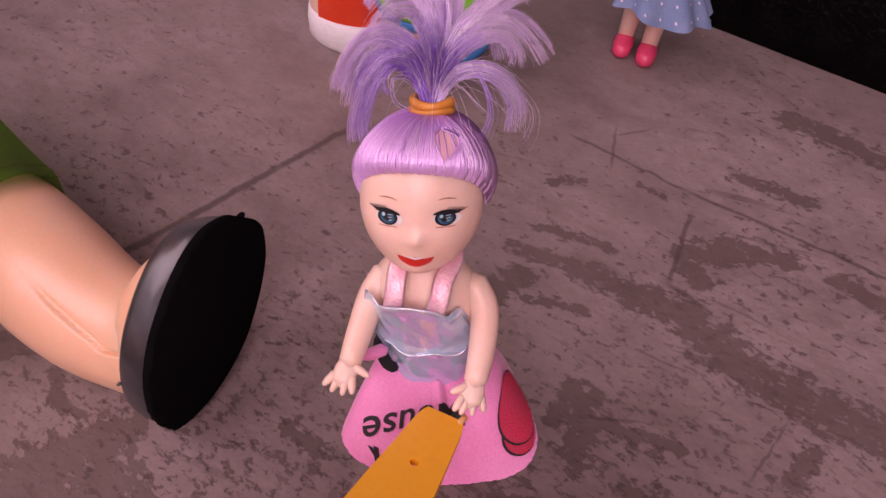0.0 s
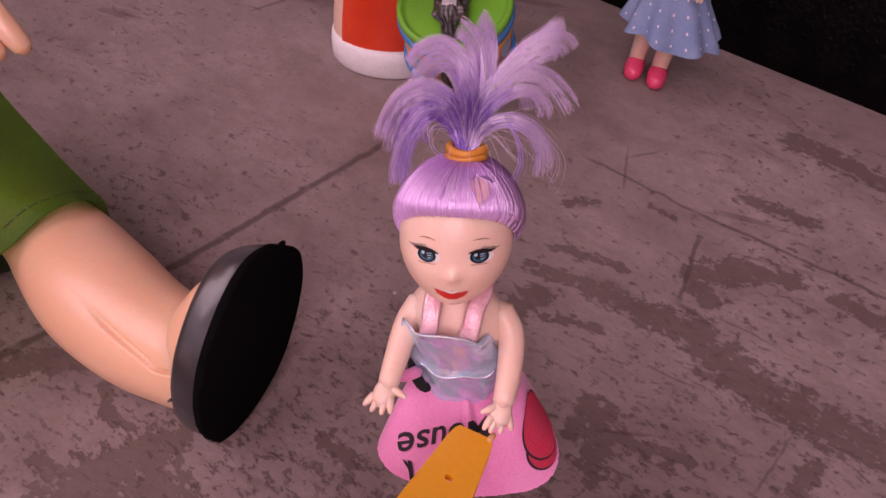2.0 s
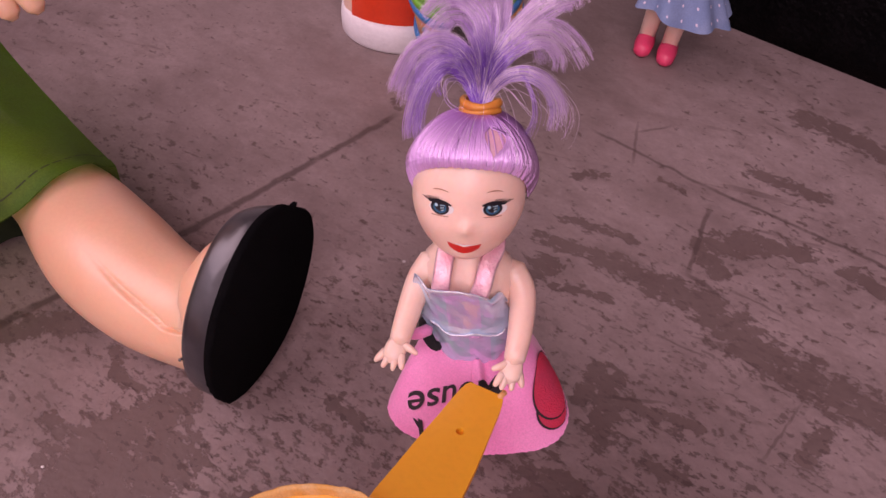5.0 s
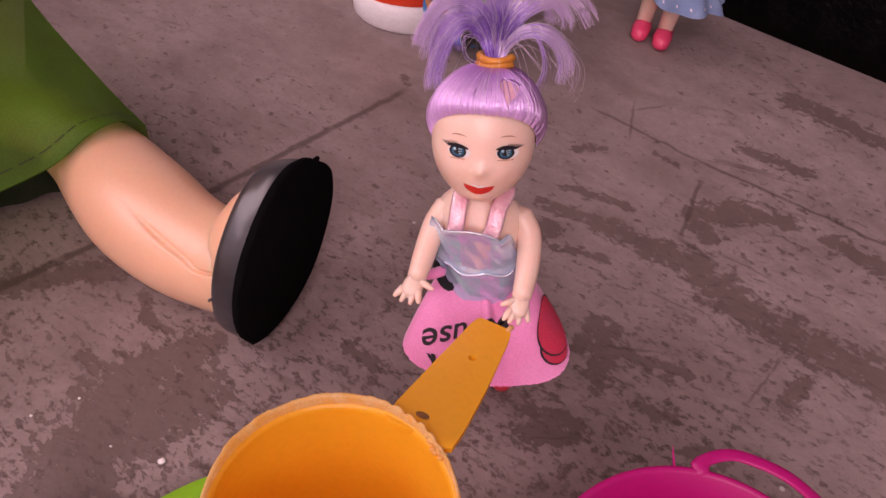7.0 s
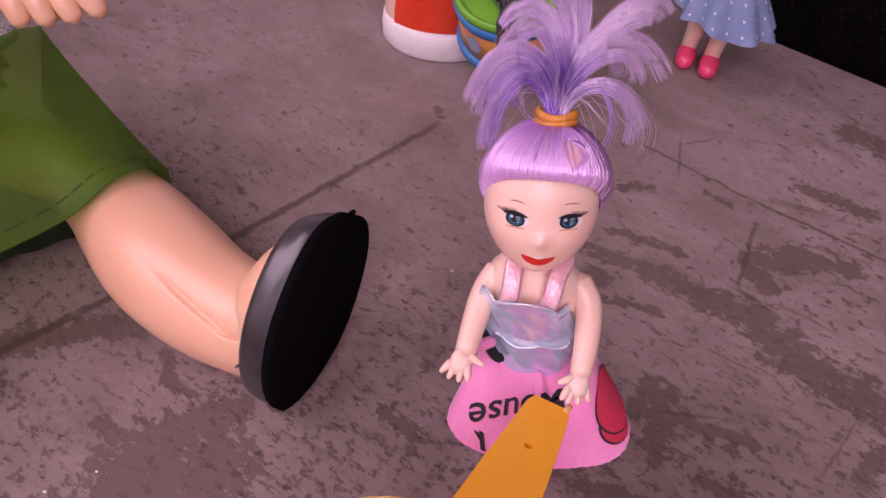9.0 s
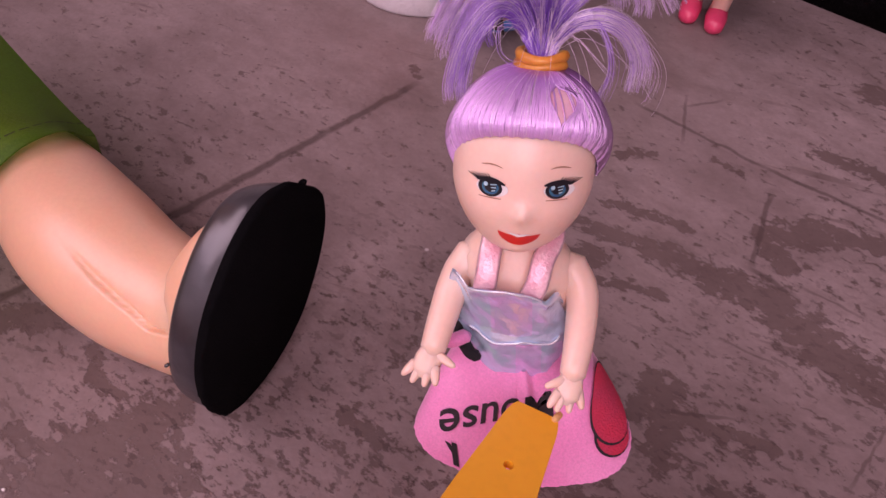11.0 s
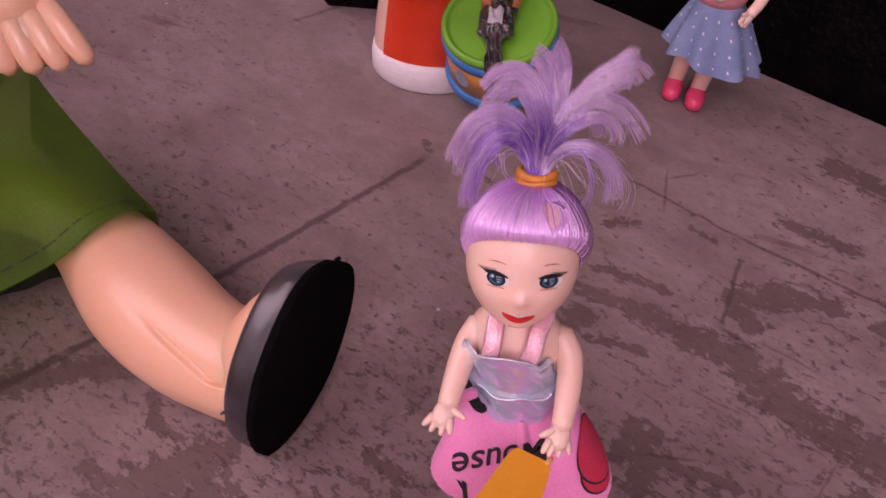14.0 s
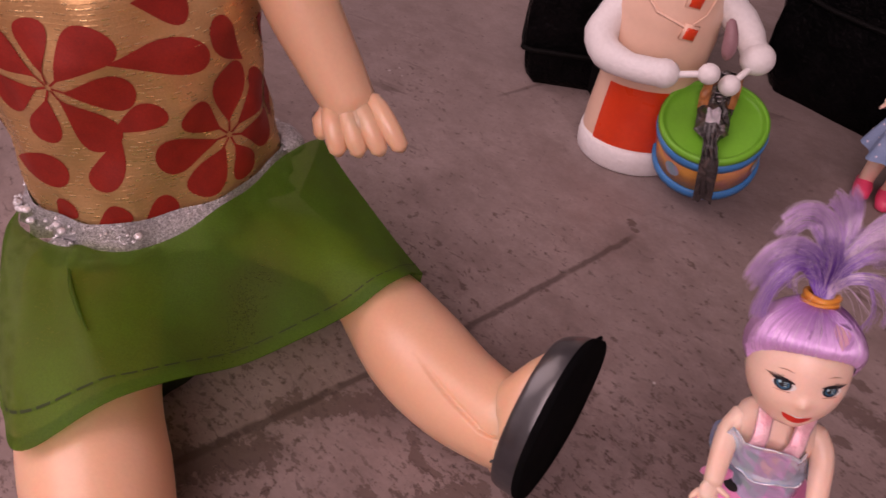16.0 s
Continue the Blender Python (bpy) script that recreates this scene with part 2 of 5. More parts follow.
foil = material("iridescent_foil", (0.60, 0.68, 0.92), 0.16, 0.45, second=(0.52, 0.74, 0.92), scale=70, low=0.42, high=0.6, bump=0.0009, bump_scale=170, fine=0.03, coat=0.8)
foil_lilac = material("lilac_foil", (0.72, 0.60, 0.94), 0.16, 0.45, second=(0.66, 0.68, 0.95), scale=70, bump=0.0009, bump_scale=170, fine=0.03, coat=0.8)
foil_glint = material("foil_crease_glint", (0.86, 0.88, 0.95), 0.12, 0.4, second=(0.70, 0.90, 0.95), scale=300, bump=0.0004, bump_scale=900, fine=0.05, coat=0.8)
satin_pink = material("pink_satin", (0.86, 0.44, 0.52), 0.24, 0.25, second=(0.92, 0.62, 0.66), scale=260, bump=0.0002, bump_scale=1500, fine=0.08, sheen=0.3)
cloth_pink = material("pink_jersey", (0.93, 0.32, 0.59), 0.85, second=(0.90, 0.27, 0.54), scale=60, bump=0.00012, bump_scale=1900, fine=0.08, sheen=0.4)
print_red = material("red_print", (0.62, 0.03, 0.07), 0.8, second=(0.55, 0.04, 0.09), scale=120, bump=0.0003, bump_scale=1900, fine=0.1)
print_black = material("black_print", (0.022, 0.014, 0.018), 0.8, fine=0.2)
cloth_black = material("black_cloth", (0.012, 0.011, 0.012), 0.9, bump=0.0003, bump_scale=1500)
shoe_red = material("red_plastic_shoe", (0.75, 0.055, 0.07), 0.3, fine=0.03, coat=0.2)
shoe_pink = material("pink_plastic_shoe", (0.84, 0.07, 0.16), 0.35, fine=0.03)
shoe_black = material("black_shoe_leather", (0.016, 0.016, 0.020), 0.32, second=(0.038, 0.038, 0.044), scale=70, bump=0.00016, bump_scale=260, fine=0.1, spec=0.9, coat=0.45)
sole_black = material("black_foam_sole", (0.0035, 0.0035, 0.004), 0.95, bump=0.0002, bump_scale=1500, spec=0.05)
cloth_green = material("green_organza", (0.098, 0.240, 0.015), 0.5, second=(0.098, 0.165, 0.013), scale=28, bump=0.0003, bump_scale=1600, fine=0.14, see=0.30, clear=0.44, sheen=0.02)
shade_lining = material("skirt_lining_in_shade", (0.012, 0.016, 0.008), 0.9, fine=0.2)
stitch = material("dark_green_thread", (0.020, 0.040, 0.006), 0.8)
brocade = material("gold_brocade", (0.66, 0.375, 0.165), 0.36, 0.60, second=(0.74, 0.45, 0.21), scale=60, bump=0.00012, bump_scale=1400, fine=0.06)
brocade_thread = material("gold_thread", (0.86, 0.60, 0.30), 0.22, 0.80, second=(0.78, 0.48, 0.20), scale=500, fine=0.1)
brocade_red = material("dark_red_velvet", (0.34, 0.018, 0.008), 0.6, second=(0.28, 0.014, 0.006), scale=160, bump=0.0001, bump_scale=1500, fine=0.15)
silver = material("silver_sequin_net", (0.48, 0.48, 0.50), 0.3, 0.7, second=(0.75, 0.75, 0.78), scale=900, bump=0.001, bump_scale=1500, fine=0.4)
sequin = material("white_sequin", (0.85, 0.85, 0.88), 0.2, 0.3)
white_plastic = material("white_toy_plastic", (0.82, 0.81, 0.82), 0.5, second=(0.78, 0.76, 0.76), scale=50, fine=0.04, bump=0.0003, bump_scale=500)
peach_plastic = material("peach_toy_plastic", (0.84, 0.57, 0.43), 0.34, second=(0.82, 0.53, 0.40), scale=40, fine=0.02, coat=0.2)
red_paint = material("orange_red_paint", (0.80, 0.06, 0.012), 0.28, second=(0.74, 0.05, 0.012), scale=60, fine=0.03, coat=0.3)
mauve = material("mauve_toy_plastic", (0.36, 0.20, 0.22), 0.5, second=(0.30, 0.16, 0.18), scale=90)
drum_green = material("green_toy_plastic", (0.13, 0.48, 0.035), 0.36, second=(0.11, 0.43, 0.03), scale=60, fine=0.03)
drum_blue = material("blue_toy_plastic", (0.02, 0.22, 0.55), 0.35, fine=0.03)
drum_print = material("orange_printed_paper", (0.72, 0.33, 0.07), 0.45, second=(0.62, 0.25, 0.16), scale=55, low=0.5, high=0.6)
print_lilac = material("lilac_print", (0.45, 0.35, 0.55), 0.5, second=(0.2, 0.42, 0.5), scale=140)
wrap_black = material("crumpled_black_foil", (0.014, 0.012, 0.013), 0.25, 0.0, second=(0.07, 0.05, 0.045), scale=220, low=0.55, high=0.62, bump=0.002, bump_scale=420, fine=0.3, spec=0.9, coat=0.7)
wrap_gold = material("copper_wrapper_print", (0.45, 0.18, 0.06), 0.35, second=(0.25, 0.09, 0.03), scale=250, fine=0.1)
wrap_silver = material("grey_wrapper_print", (0.38, 0.37, 0.40), 0.3, second=(0.55, 0.5, 0.55), scale=300, fine=0.1)
denim = material("pale_blue_cotton", (0.17, 0.26, 0.44), 0.8, second=(0.22, 0.31, 0.49), scale=90, bump=0.0003, bump_scale=1700, fine=0.12)
dot_white = material("white_print_dot", (0.74, 0.66, 0.76), 0.8)
bodice_rose = material("rose_net", (0.62, 0.27, 0.29), 0.55, second=(0.56, 0.22, 0.25), scale=120, fine=0.1)
hologram = material("hologram_foil", (0.94, 0.96, 0.52), 0.26, 0.25, second=(0.60, 0.95, 0.70), scale=380, bump=0.001, bump_scale=800, fine=0.2, coat=0.6)
collar_orange = material("orange_ribbon", (0.86, 0.16, 0.04), 0.5, fine=0.06)
cap_red = material("red_hair", (0.72, 0.04, 0.02), 0.45, second=(0.6, 0.03, 0.02), scale=200, fine=0.15)
bag_black = material("black_grained_leather", (0.0022, 0.0021, 0.0023), 0.30, second=(0.0045, 0.004, 0.0045), scale=60, bump=0.0020, bump_scale=330, fine=0.2, spec=0.04)
bag_dull = material("black_nylon_web", (0.004, 0.0035, 0.0035), 0.7, spec=0.1, bump=0.0008, bump_scale=600, fine=0.2)
scoop_orange = material("orange_toy_plastic", (1.0, 0.51, 0.028), 0.34, second=(0.99, 0.46, 0.022), scale=30, fine=0.03, see=0.30, coat=0.10, bump=0.00005, bump_scale=500)
scoop_edge = material("torn_orange_edge", (0.98, 0.60, 0.17), 0.45, second=(0.98, 0.72, 0.34), scale=260, fine=0.1, see=0.45, clear=0.15)
bowl_pink = material("magenta_toy_plastic", (0.60, 0.011, 0.20), 0.42, second=(0.56, 0.009, 0.18), scale=30, fine=0.04, see=0.28, coat=0.05, bump=0.00006, bump_scale=500)
plate_green = material("lime_toy_plastic", (0.24, 0.62, 0.02), 0.36, second=(0.2, 0.55, 0.02), scale=40, fine=0.03, see=0.15)
scuff = material("brown_scuff", (0.20, 0.08, 0.02), 0.6, fine=0.3)
plaster = material("painted_plaster", (0.78, 0.74, 0.73), 0.85, second=(0.74, 0.70, 0.69), scale=6, bump=0.001, bump_scale=120)
frame_white = material("white_gloss_paint", (0.78, 0.77, 0.74), 0.4)
concrete = floor_material()


# ---- building tools ----
class Shape:
    """Collects faces, each with a material, and links them as one mesh object."""

    def __init__(self):
        self.v, self.f, self.k, self.mats = [], [], [], []

    def slot(self, mat):
        if mat not in self.mats:
            self.mats.append(mat)
        return self.mats.index(mat)

    def add(self, verts, faces, mat):
        base, k = len(self.v), self.slot(mat)
        self.v += [tuple(p) for p in verts]
        for f in faces:
            self.f.append(tuple(base + i for i in f))
            self.k.append(k)

    def loft(self, rings, mat, cap=True, closed=True):
        n = len(rings[0])
        faces = []
        for r in range(len(rings) - 1):
            for i in range(n if closed else n - 1):
                j = (i + 1) % n
                faces.append((r * n + i, r * n + j, (r + 1) * n + j, (r + 1) * n + i))
        if cap:
            faces += [tuple(range(n))[::-1], tuple((len(rings) - 1) * n + i for i in range(n))]
        self.add([p for ring in rings for p in ring], faces, mat)

    def tube(self, path, radii, mat, n=10, flat=1.0, up=(0, 0, 1), dent=None, round_ends=True):
        """A tube along path; flat: its thickness along up over its width; dent(s, angle) scales the radius."""
        path = [Vector(p) for p in path]
        if isinstance(radii, (int, float)):
            radii = [radii] * len(path)
        rings, up = [], Vector(up)
        last = len(path) - 1
        for i, p in enumerate(path):
            d = (path[min(i + 1, last)] - path[max(i - 1, 0)]).normalized()
            a = d.cross(up)
            if a.length < 1e-4:
                a = d.cross(Vector((1, 0.3, 0)))
            a.normalize()
            c = a.cross(d)
            def ring(at, r):
                return [at + a * (math.cos(w) * r * (dent(i / last, w) if dent else 1)) + c * (math.sin(w) * r * flat * (dent(i / last, w) if dent else 1))
                        for w in (2 * math.pi * k / n for k in range(n))]
            if round_ends and i == 0:
                for q in (0.35, 0.8):
                    rings.append(ring(p - d * radii[0] * (1 - q), radii[0] * q))
            rings.append(ring(p, radii[i]))
            if round_ends and i == last:
                for q in (0.8, 0.35):
                    rings.append(ring(p + d * radii[last] * (1 - q), radii[last] * q))
        self.loft(rings, mat)

    def strand(self, path, r0, r1, mat):
        """A thin three-sided thread along path, from radius r0 to r1."""
        n = len(path)
        verts, last = [], n - 1
        for i, p in enumerate(path):
            d = path[min(i + 1, last)] - path[max(i - 1, 0)]
            a = d.cross(Vector((0.31, -0.74, 0.60)))
            a = a.normalized() if a.length > 1e-9 else Vector((1, 0, 0))
            c = a.cross(d).normalized()
            r = r0 + (r1 - r0) * i / last
            verts += [p + a * r, p - a * (0.5 * r) + c * (0.87 * r), p - a * (0.5 * r) - c * (0.87 * r)]
        self.add(verts, [(3 * i + k, 3 * i + (k + 1) % 3, 3 * i + 3 + (k + 1) % 3, 3 * i + 3 + k) for i in range(last) for k in range(3)], mat)

    def ball(self, centre, radii, mat, axes=None, nu=20, nv=12):
        axes = axes or Matrix.Identity(3)
        rings = []
        for i in range(1, nv):
            e = math.pi * i / nv - math.pi / 2
            rings.append([Vector(centre) + axes @ Vector((math.cos(e) * math.cos(w) * radii[0], math.cos(e) * math.sin(w) * radii[1], math.sin(e) * radii[2]))
                          for w in (2 * math.pi * k / nu for k in range(nu))])
        self.loft(rings, mat)

    def grid(self, fn, nu, nv, mat, pick=None):
        """A sheet fn(u, v); pick(u, v) may name another material for a face."""
        verts = [fn(i / nu, j / nv) for j in range(nv + 1) for i in range(nu + 1)]
        sets = {}
        for j in range(nv):
            for i in range(nu):
                a = j * (nu + 1) + i
                sets.setdefault(pick((i + 0.5) / nu, (j + 0.5) / nv) if pick else mat, []).append((a, a + 1, a + nu + 2, a + nu + 1))
        for m, faces in sets.items():
            self.add(verts, faces, m)

    def patch(self, outline, place, mat, rings=3):
        """A flat outline (2D) laid on a surface by place(x, y)."""
        cx, cy = sum(p[0] for p in outline) / len(outline), sum(p[1] for p in outline) / len(outline)
        n = len(outline)
        verts, faces = [place(cx, cy)], []
        for r in range(1, rings + 1):
            q = r / rings
            verts += [place(cx + (x - cx) * q, cy + (y - cy) * q) for x, y in outline]
        for i in range(n):
            j = (i + 1) % n
            faces.append((0, 1 + i, 1 + j))
            for r in range(rings - 1):
                faces.append((1 + r * n + i, 1 + (r + 1) * n + i, 1 + (r + 1) * n + j, 1 + r * n + j))
        self.add(verts, faces, mat)

    def stroke(self, points, width, place, mat):
        """A painted line of some width on a surface."""
        left, right = [], []
        for i, (x, y) in enumerate(points):
            x0, y0 = points[max(i - 1, 0)]
            x1, y1 = points[min(i + 1, len(points) - 1)]
            d = math.hypot(x1 - x0, y1 - y0) or 1
            w = width[i] if isinstance(width, (list, tuple)) else width
            left.append(place(x - (y1 - y0) / d * w / 2, y + (x1 - x0) / d * w / 2))
            right.append(place(x + (y1 - y0) / d * w / 2, y - (x1 - x0) / d * w / 2))
        n = len(points)
        self.add(left + right, [(i, i + 1, n + i + 1, n + i) for i in range(n - 1)], mat)

    def link(self, name, base=(0, 0, 0), parent=None, label="", smooth=True, sharp=None):
        me = bpy.data.meshes.new(name)
        base = Vector(base)
        me.from_pydata([Vector(p) - base for p in self.v], [], self.f)
        for m in self.mats:
            me.materials.append(m)
        me.polygons.foreach_set("material_index", self.k)
        bm = bmesh.new()
        bm.from_mesh(me)
        bmesh.ops.recalc_face_normals(bm, faces=bm.faces)
        for f in bm.faces:
            f.smooth = smooth
        if sharp:
            for e in bm.edges:
                e.smooth = not (len(e.link_faces) == 2 and e.calc_face_angle(0) > radians(sharp))
        bm.to_mesh(me)
        bm.free()
        ob = new(name, me)
        ob.location = base
        if parent:
            ob.parent = parent
            ob.location = base - parent.matrix_world.translation if parent.type == "EMPTY" else base
        if label:
            ob["label"] = label
        return ob


def empty(name, at):
    ob = new(name)
    ob.location = at
    ob.matrix_world = Matrix.Translation(at)
    ob.empty_display_size = 0.02
    return ob


def ellipse(cx, cy, rx, ry, n=28, turn=0.0):
    c, s = math.cos(turn), math.sin(turn)
    return [(cx + rx * math.cos(w) * c - ry * math.sin(w) * s, cy + rx * math.cos(w) * s + ry * math.sin(w) * c) for w in (2 * math.pi * k / n for k in range(n))]


def smooth_path(points, n):
    """Catmull-Rom through the points."""
    pts = [Vector(p) for p in points]
    pts = [2 * pts[0] - pts[1]] + pts + [2 * pts[-1] - pts[-2]]
    out = []
    for i in range(n + 1):
        x = i / n * (len(pts) - 3)
        k = min(int(x), len(pts) - 4)
        t = x - k
        a, b, c, d = pts[k:k + 4]
        out.append(0.5 * (2 * b + (c - a) * t + (2 * a - 5 * b + 4 * c - d) * t * t + (3 * b - a - 3 * c + d) * t ** 3))
    return out


def ease(a, b, x):
    x = min(1, max(0, (x - a) / (b - a)))
    return x * x * (3 - 2 * x)


def lerp_list(values, s):
    x = s * (len(values) - 1)
    k = min(int(x), len(values) - 2)
    return values[k] + (values[k + 1] - values[k]) * (x - k)


def box(shape, lo, hi, mat):
    (x0, y0, z0), (x1, y1, z1) = lo, hi
    shape.add([(x, y, z) for z in (z0, z1) for y in (y0, y1) for x in (x0, x1)],
              [(0, 2, 3, 1), (4, 5, 7, 6), (0, 1, 5, 4), (2, 6, 7, 3), (0, 4, 6, 2), (1, 3, 7, 5)], mat)


# ---- the room ----
# stretches where the floor's print has worn off, one of them a painted shadow: from x, y to x, y, and half their width
WORN_AND_SHADED = ((0.034, 0.250, 0.060, 0.242, 0.0032), (0.060, 0.2415, 0.080, 0.231, 0.0052), (0.078, 0.231, 0.096, 0.224, 0.0062), (0.094, 0.225, 0.108, 0.208, 0.0072), (0.107, 0.2085, 0.121, 0.198, 0.0082),
        (0.120, 0.198, 0.150, 0.181, 0.0090), (0.150, 0.181, 0.200, 0.150, 0.0090), (0.099, 0.254, 0.120, 0.258, 0.0060), (0.118, 0.260, 0.139, 0.254, 0.0040), (0.099, 0.246, 0.104, 0.241, 0.0040),
        # the first stretch below paints in the soft shadow right of the small doll
        (0.055, 0.166, 0.060, 0.186, 0.0042), (0.049, 0.178, 0.056, 0.190, 0.0030), (0.050, 0.289, 0.062, 0.291, 0.0024), (0.086, 0.291, 0.095, 0.285, 0.0020), (0.070, 0.155, 0.078, 0.153, 0.0030),
        (0.119, 0.163, 0.127, 0.173, 0.0036), (0.057, 0.179, 0.086, 0.171, 0.0022), (-0.104, 0.108, -0.100, 0.140, 0.0120), (-0.090, 0.126, -0.078, 0.140, 0.0085), (-0.100, 0.146, -0.080, 0.160, 0.0060),
        (-0.108, 0.178, -0.104, 0.169, 0.0020), (-0.104, 0.168, -0.094, 0.164, 0.0022), (-0.031, 0.166, -0.022, 0.1600, 0.0024), (-0.118, 0.150, -0.112, 0.146, 0.0026), (0.018, 0.216, 0.038, 0.236, 0.0055),
        (-0.034, 0.330, -0.030, 0.322, 0.0018), (-0.005, 0.309, -0.002, 0.306, 0.0016), (0.030, 0.141, 0.046, 0.142, 0.0030), (0.031, 0.150, 0.048, 0.146, 0.0022), (0.083, 0.140, 0.092, 0.139, 0.0030),
        (-0.158, 0.176, -0.120, 0.190, 0.0055), (0.156, 0.246, 0.175, 0.232, 0.0042), (0.128, 0.302, 0.154, 0.289, 0.0036), (0.16, 0.345, 0.21, 0.31, 0.0060), (-0.21, 0.13, -0.16, 0.155, 0.0065),
        (0.045, 0.262, 0.072, 0.254, 0.0024), (0.040, 0.226, 0.060, 0.222, 0.0020), (-0.05, 0.13, -0.02, 0.12, 0.004))


def floor_sheet():
    """The floor, with a fine grid in the middle that carries how far the print is worn or painted dark."""
    x0, x1, y0, y1, nx, ny = -0.32, 0.28, 0.0, 0.48, 300, 240
    gx, gy = np.meshgrid(np.linspace(x0, x1, nx + 1), np.linspace(y0, y1, ny + 1))
    worn = np.zeros_like(gx)
    for ax, ay, bx, by, width in WORN_AND_SHADED:
        length = math.hypot(bx - ax, by - ay)
        dx, dy = (bx - ax) / length, (by - ay) / length
        ahead, beside = (gx - ax) * dx + (gy - ay) * dy, abs((gy - ay) * dx - (gx - ax) * dy)
        past = np.maximum(0, np.maximum(-ahead, ahead - length))
        worn = np.maximum(worn, np.clip((width * 1.7 - np.hypot(past, beside)) / (width * 1.35), 0, 1))
    verts = [(x, y, 0.0) for x, y in zip(gx.ravel().tolist(), gy.ravel().tolist())]
    faces = [(j * (nx + 1) + i, j * (nx + 1) + i + 1, (j + 1) * (nx + 1) + i + 1, (j + 1) * (nx + 1) + i) for j in range(ny) for i in range(nx)]
    for ax, ay, bx, by in ((-2.2, -2.2, 2.2, y0), (-2.2, y1, 2.2, 2.2), (-2.2, y0, x0, y1), (x1, y0, 2.2, y1)):
        k = len(verts)
        verts += [(ax, ay, 0), (bx, ay, 0), (bx, by, 0), (ax, by, 0)]
        faces.append((k, k + 1, k + 2, k + 3))
    me = bpy.data.meshes.new("floor")
    me.from_pydata(verts, [], faces)
    me.materials.append(concrete)
    me.attributes.new("worn", "FLOAT", "POINT").data.foreach_set("value", worn.ravel().tolist() + [0.0] * 16)
    return new("floor", me)


def room():
    tagged(floor_sheet(), "grey worn concrete-look floor with dark blotches and lines", "floor", kind="structure")
    # walls, ceiling and windows are unseen, added to hold lamps and bounce light
    for name, lo, hi in (("wall_north", (-1.24, 1.8, 0), (1.8, 1.92, 2.6)), ("wall_east", (1.8, -1.52, 0), (1.92, 1.92, 2.6))):
        s = Shape()
        box(s, lo, hi, plaster)
        tagged(s.link(name, smooth=False), "plain light plastered wall", "wall", kind="structure")
    for name, pieces in (("wall_west", (((-1.36, -1.52, 0), (-1.24, -0.70, 2.6)), ((-1.36, 0.74, 0), (-1.24, 1.92, 2.6)), ((-1.36, -0.70, 0), (-1.24, 0.74, 0.60)), ((-1.36, -0.70, 1.82), (-1.24, 0.74, 2.6)))),
                         ("wall_south", (((-1.24, -1.52, 0), (-0.78, -1.40, 2.6)), ((0.66, -1.52, 0), (1.8, -1.40, 2.6)), ((-0.78, -1.52, 0), (0.66, -1.40, 0.60)), ((-0.78, -1.52, 1.82), (0.66, -1.40, 2.6))))):
        s = Shape()
        for lo, hi in pieces:
            box(s, lo, hi, plaster)
        tagged(s.link(name, smooth=False), "plain light plastered wall with an added window opening", "wall", kind="structure")
    s = Shape()
    box(s, (-1.36, -1.52, 2.6), (1.92, 1.92, 2.7), plaster)
    tagged(s.link("ceiling", smooth=False), "plain light ceiling", "ceiling", kind="structure")
    for name, pieces in (("unseen_window_1", (((-1.34, -0.70, 0.60), (-1.28, -0.66, 1.82)), ((-1.34, 0.70, 0.60), (-1.28, 0.74, 1.82)), ((-1.34, -0.66, 0.60), (-1.28, 0.70, 0.64)), ((-1.34, -0.66, 1.78), (-1.28, 0.70, 1.82)))),
                         ("added_window_2", (((-0.78, -1.50, 0.60), (-0.74, -1.44, 1.82)), ((0.62, -1.50, 0.60), (0.66, -1.44, 1.82)), ((-0.74, -1.50, 0.60), (0.62, -1.44, 0.64)), ((-0.74, -1.50, 1.78), (0.62, -1.44, 1.82))))):
        s = Shape()
        for lo, hi in pieces:
            box(s, lo, hi, frame_white)
        tagged(s.link(name, smooth=False), "white painted frame of an unseen window, added round a lamp", "window", kind="structure")


room()


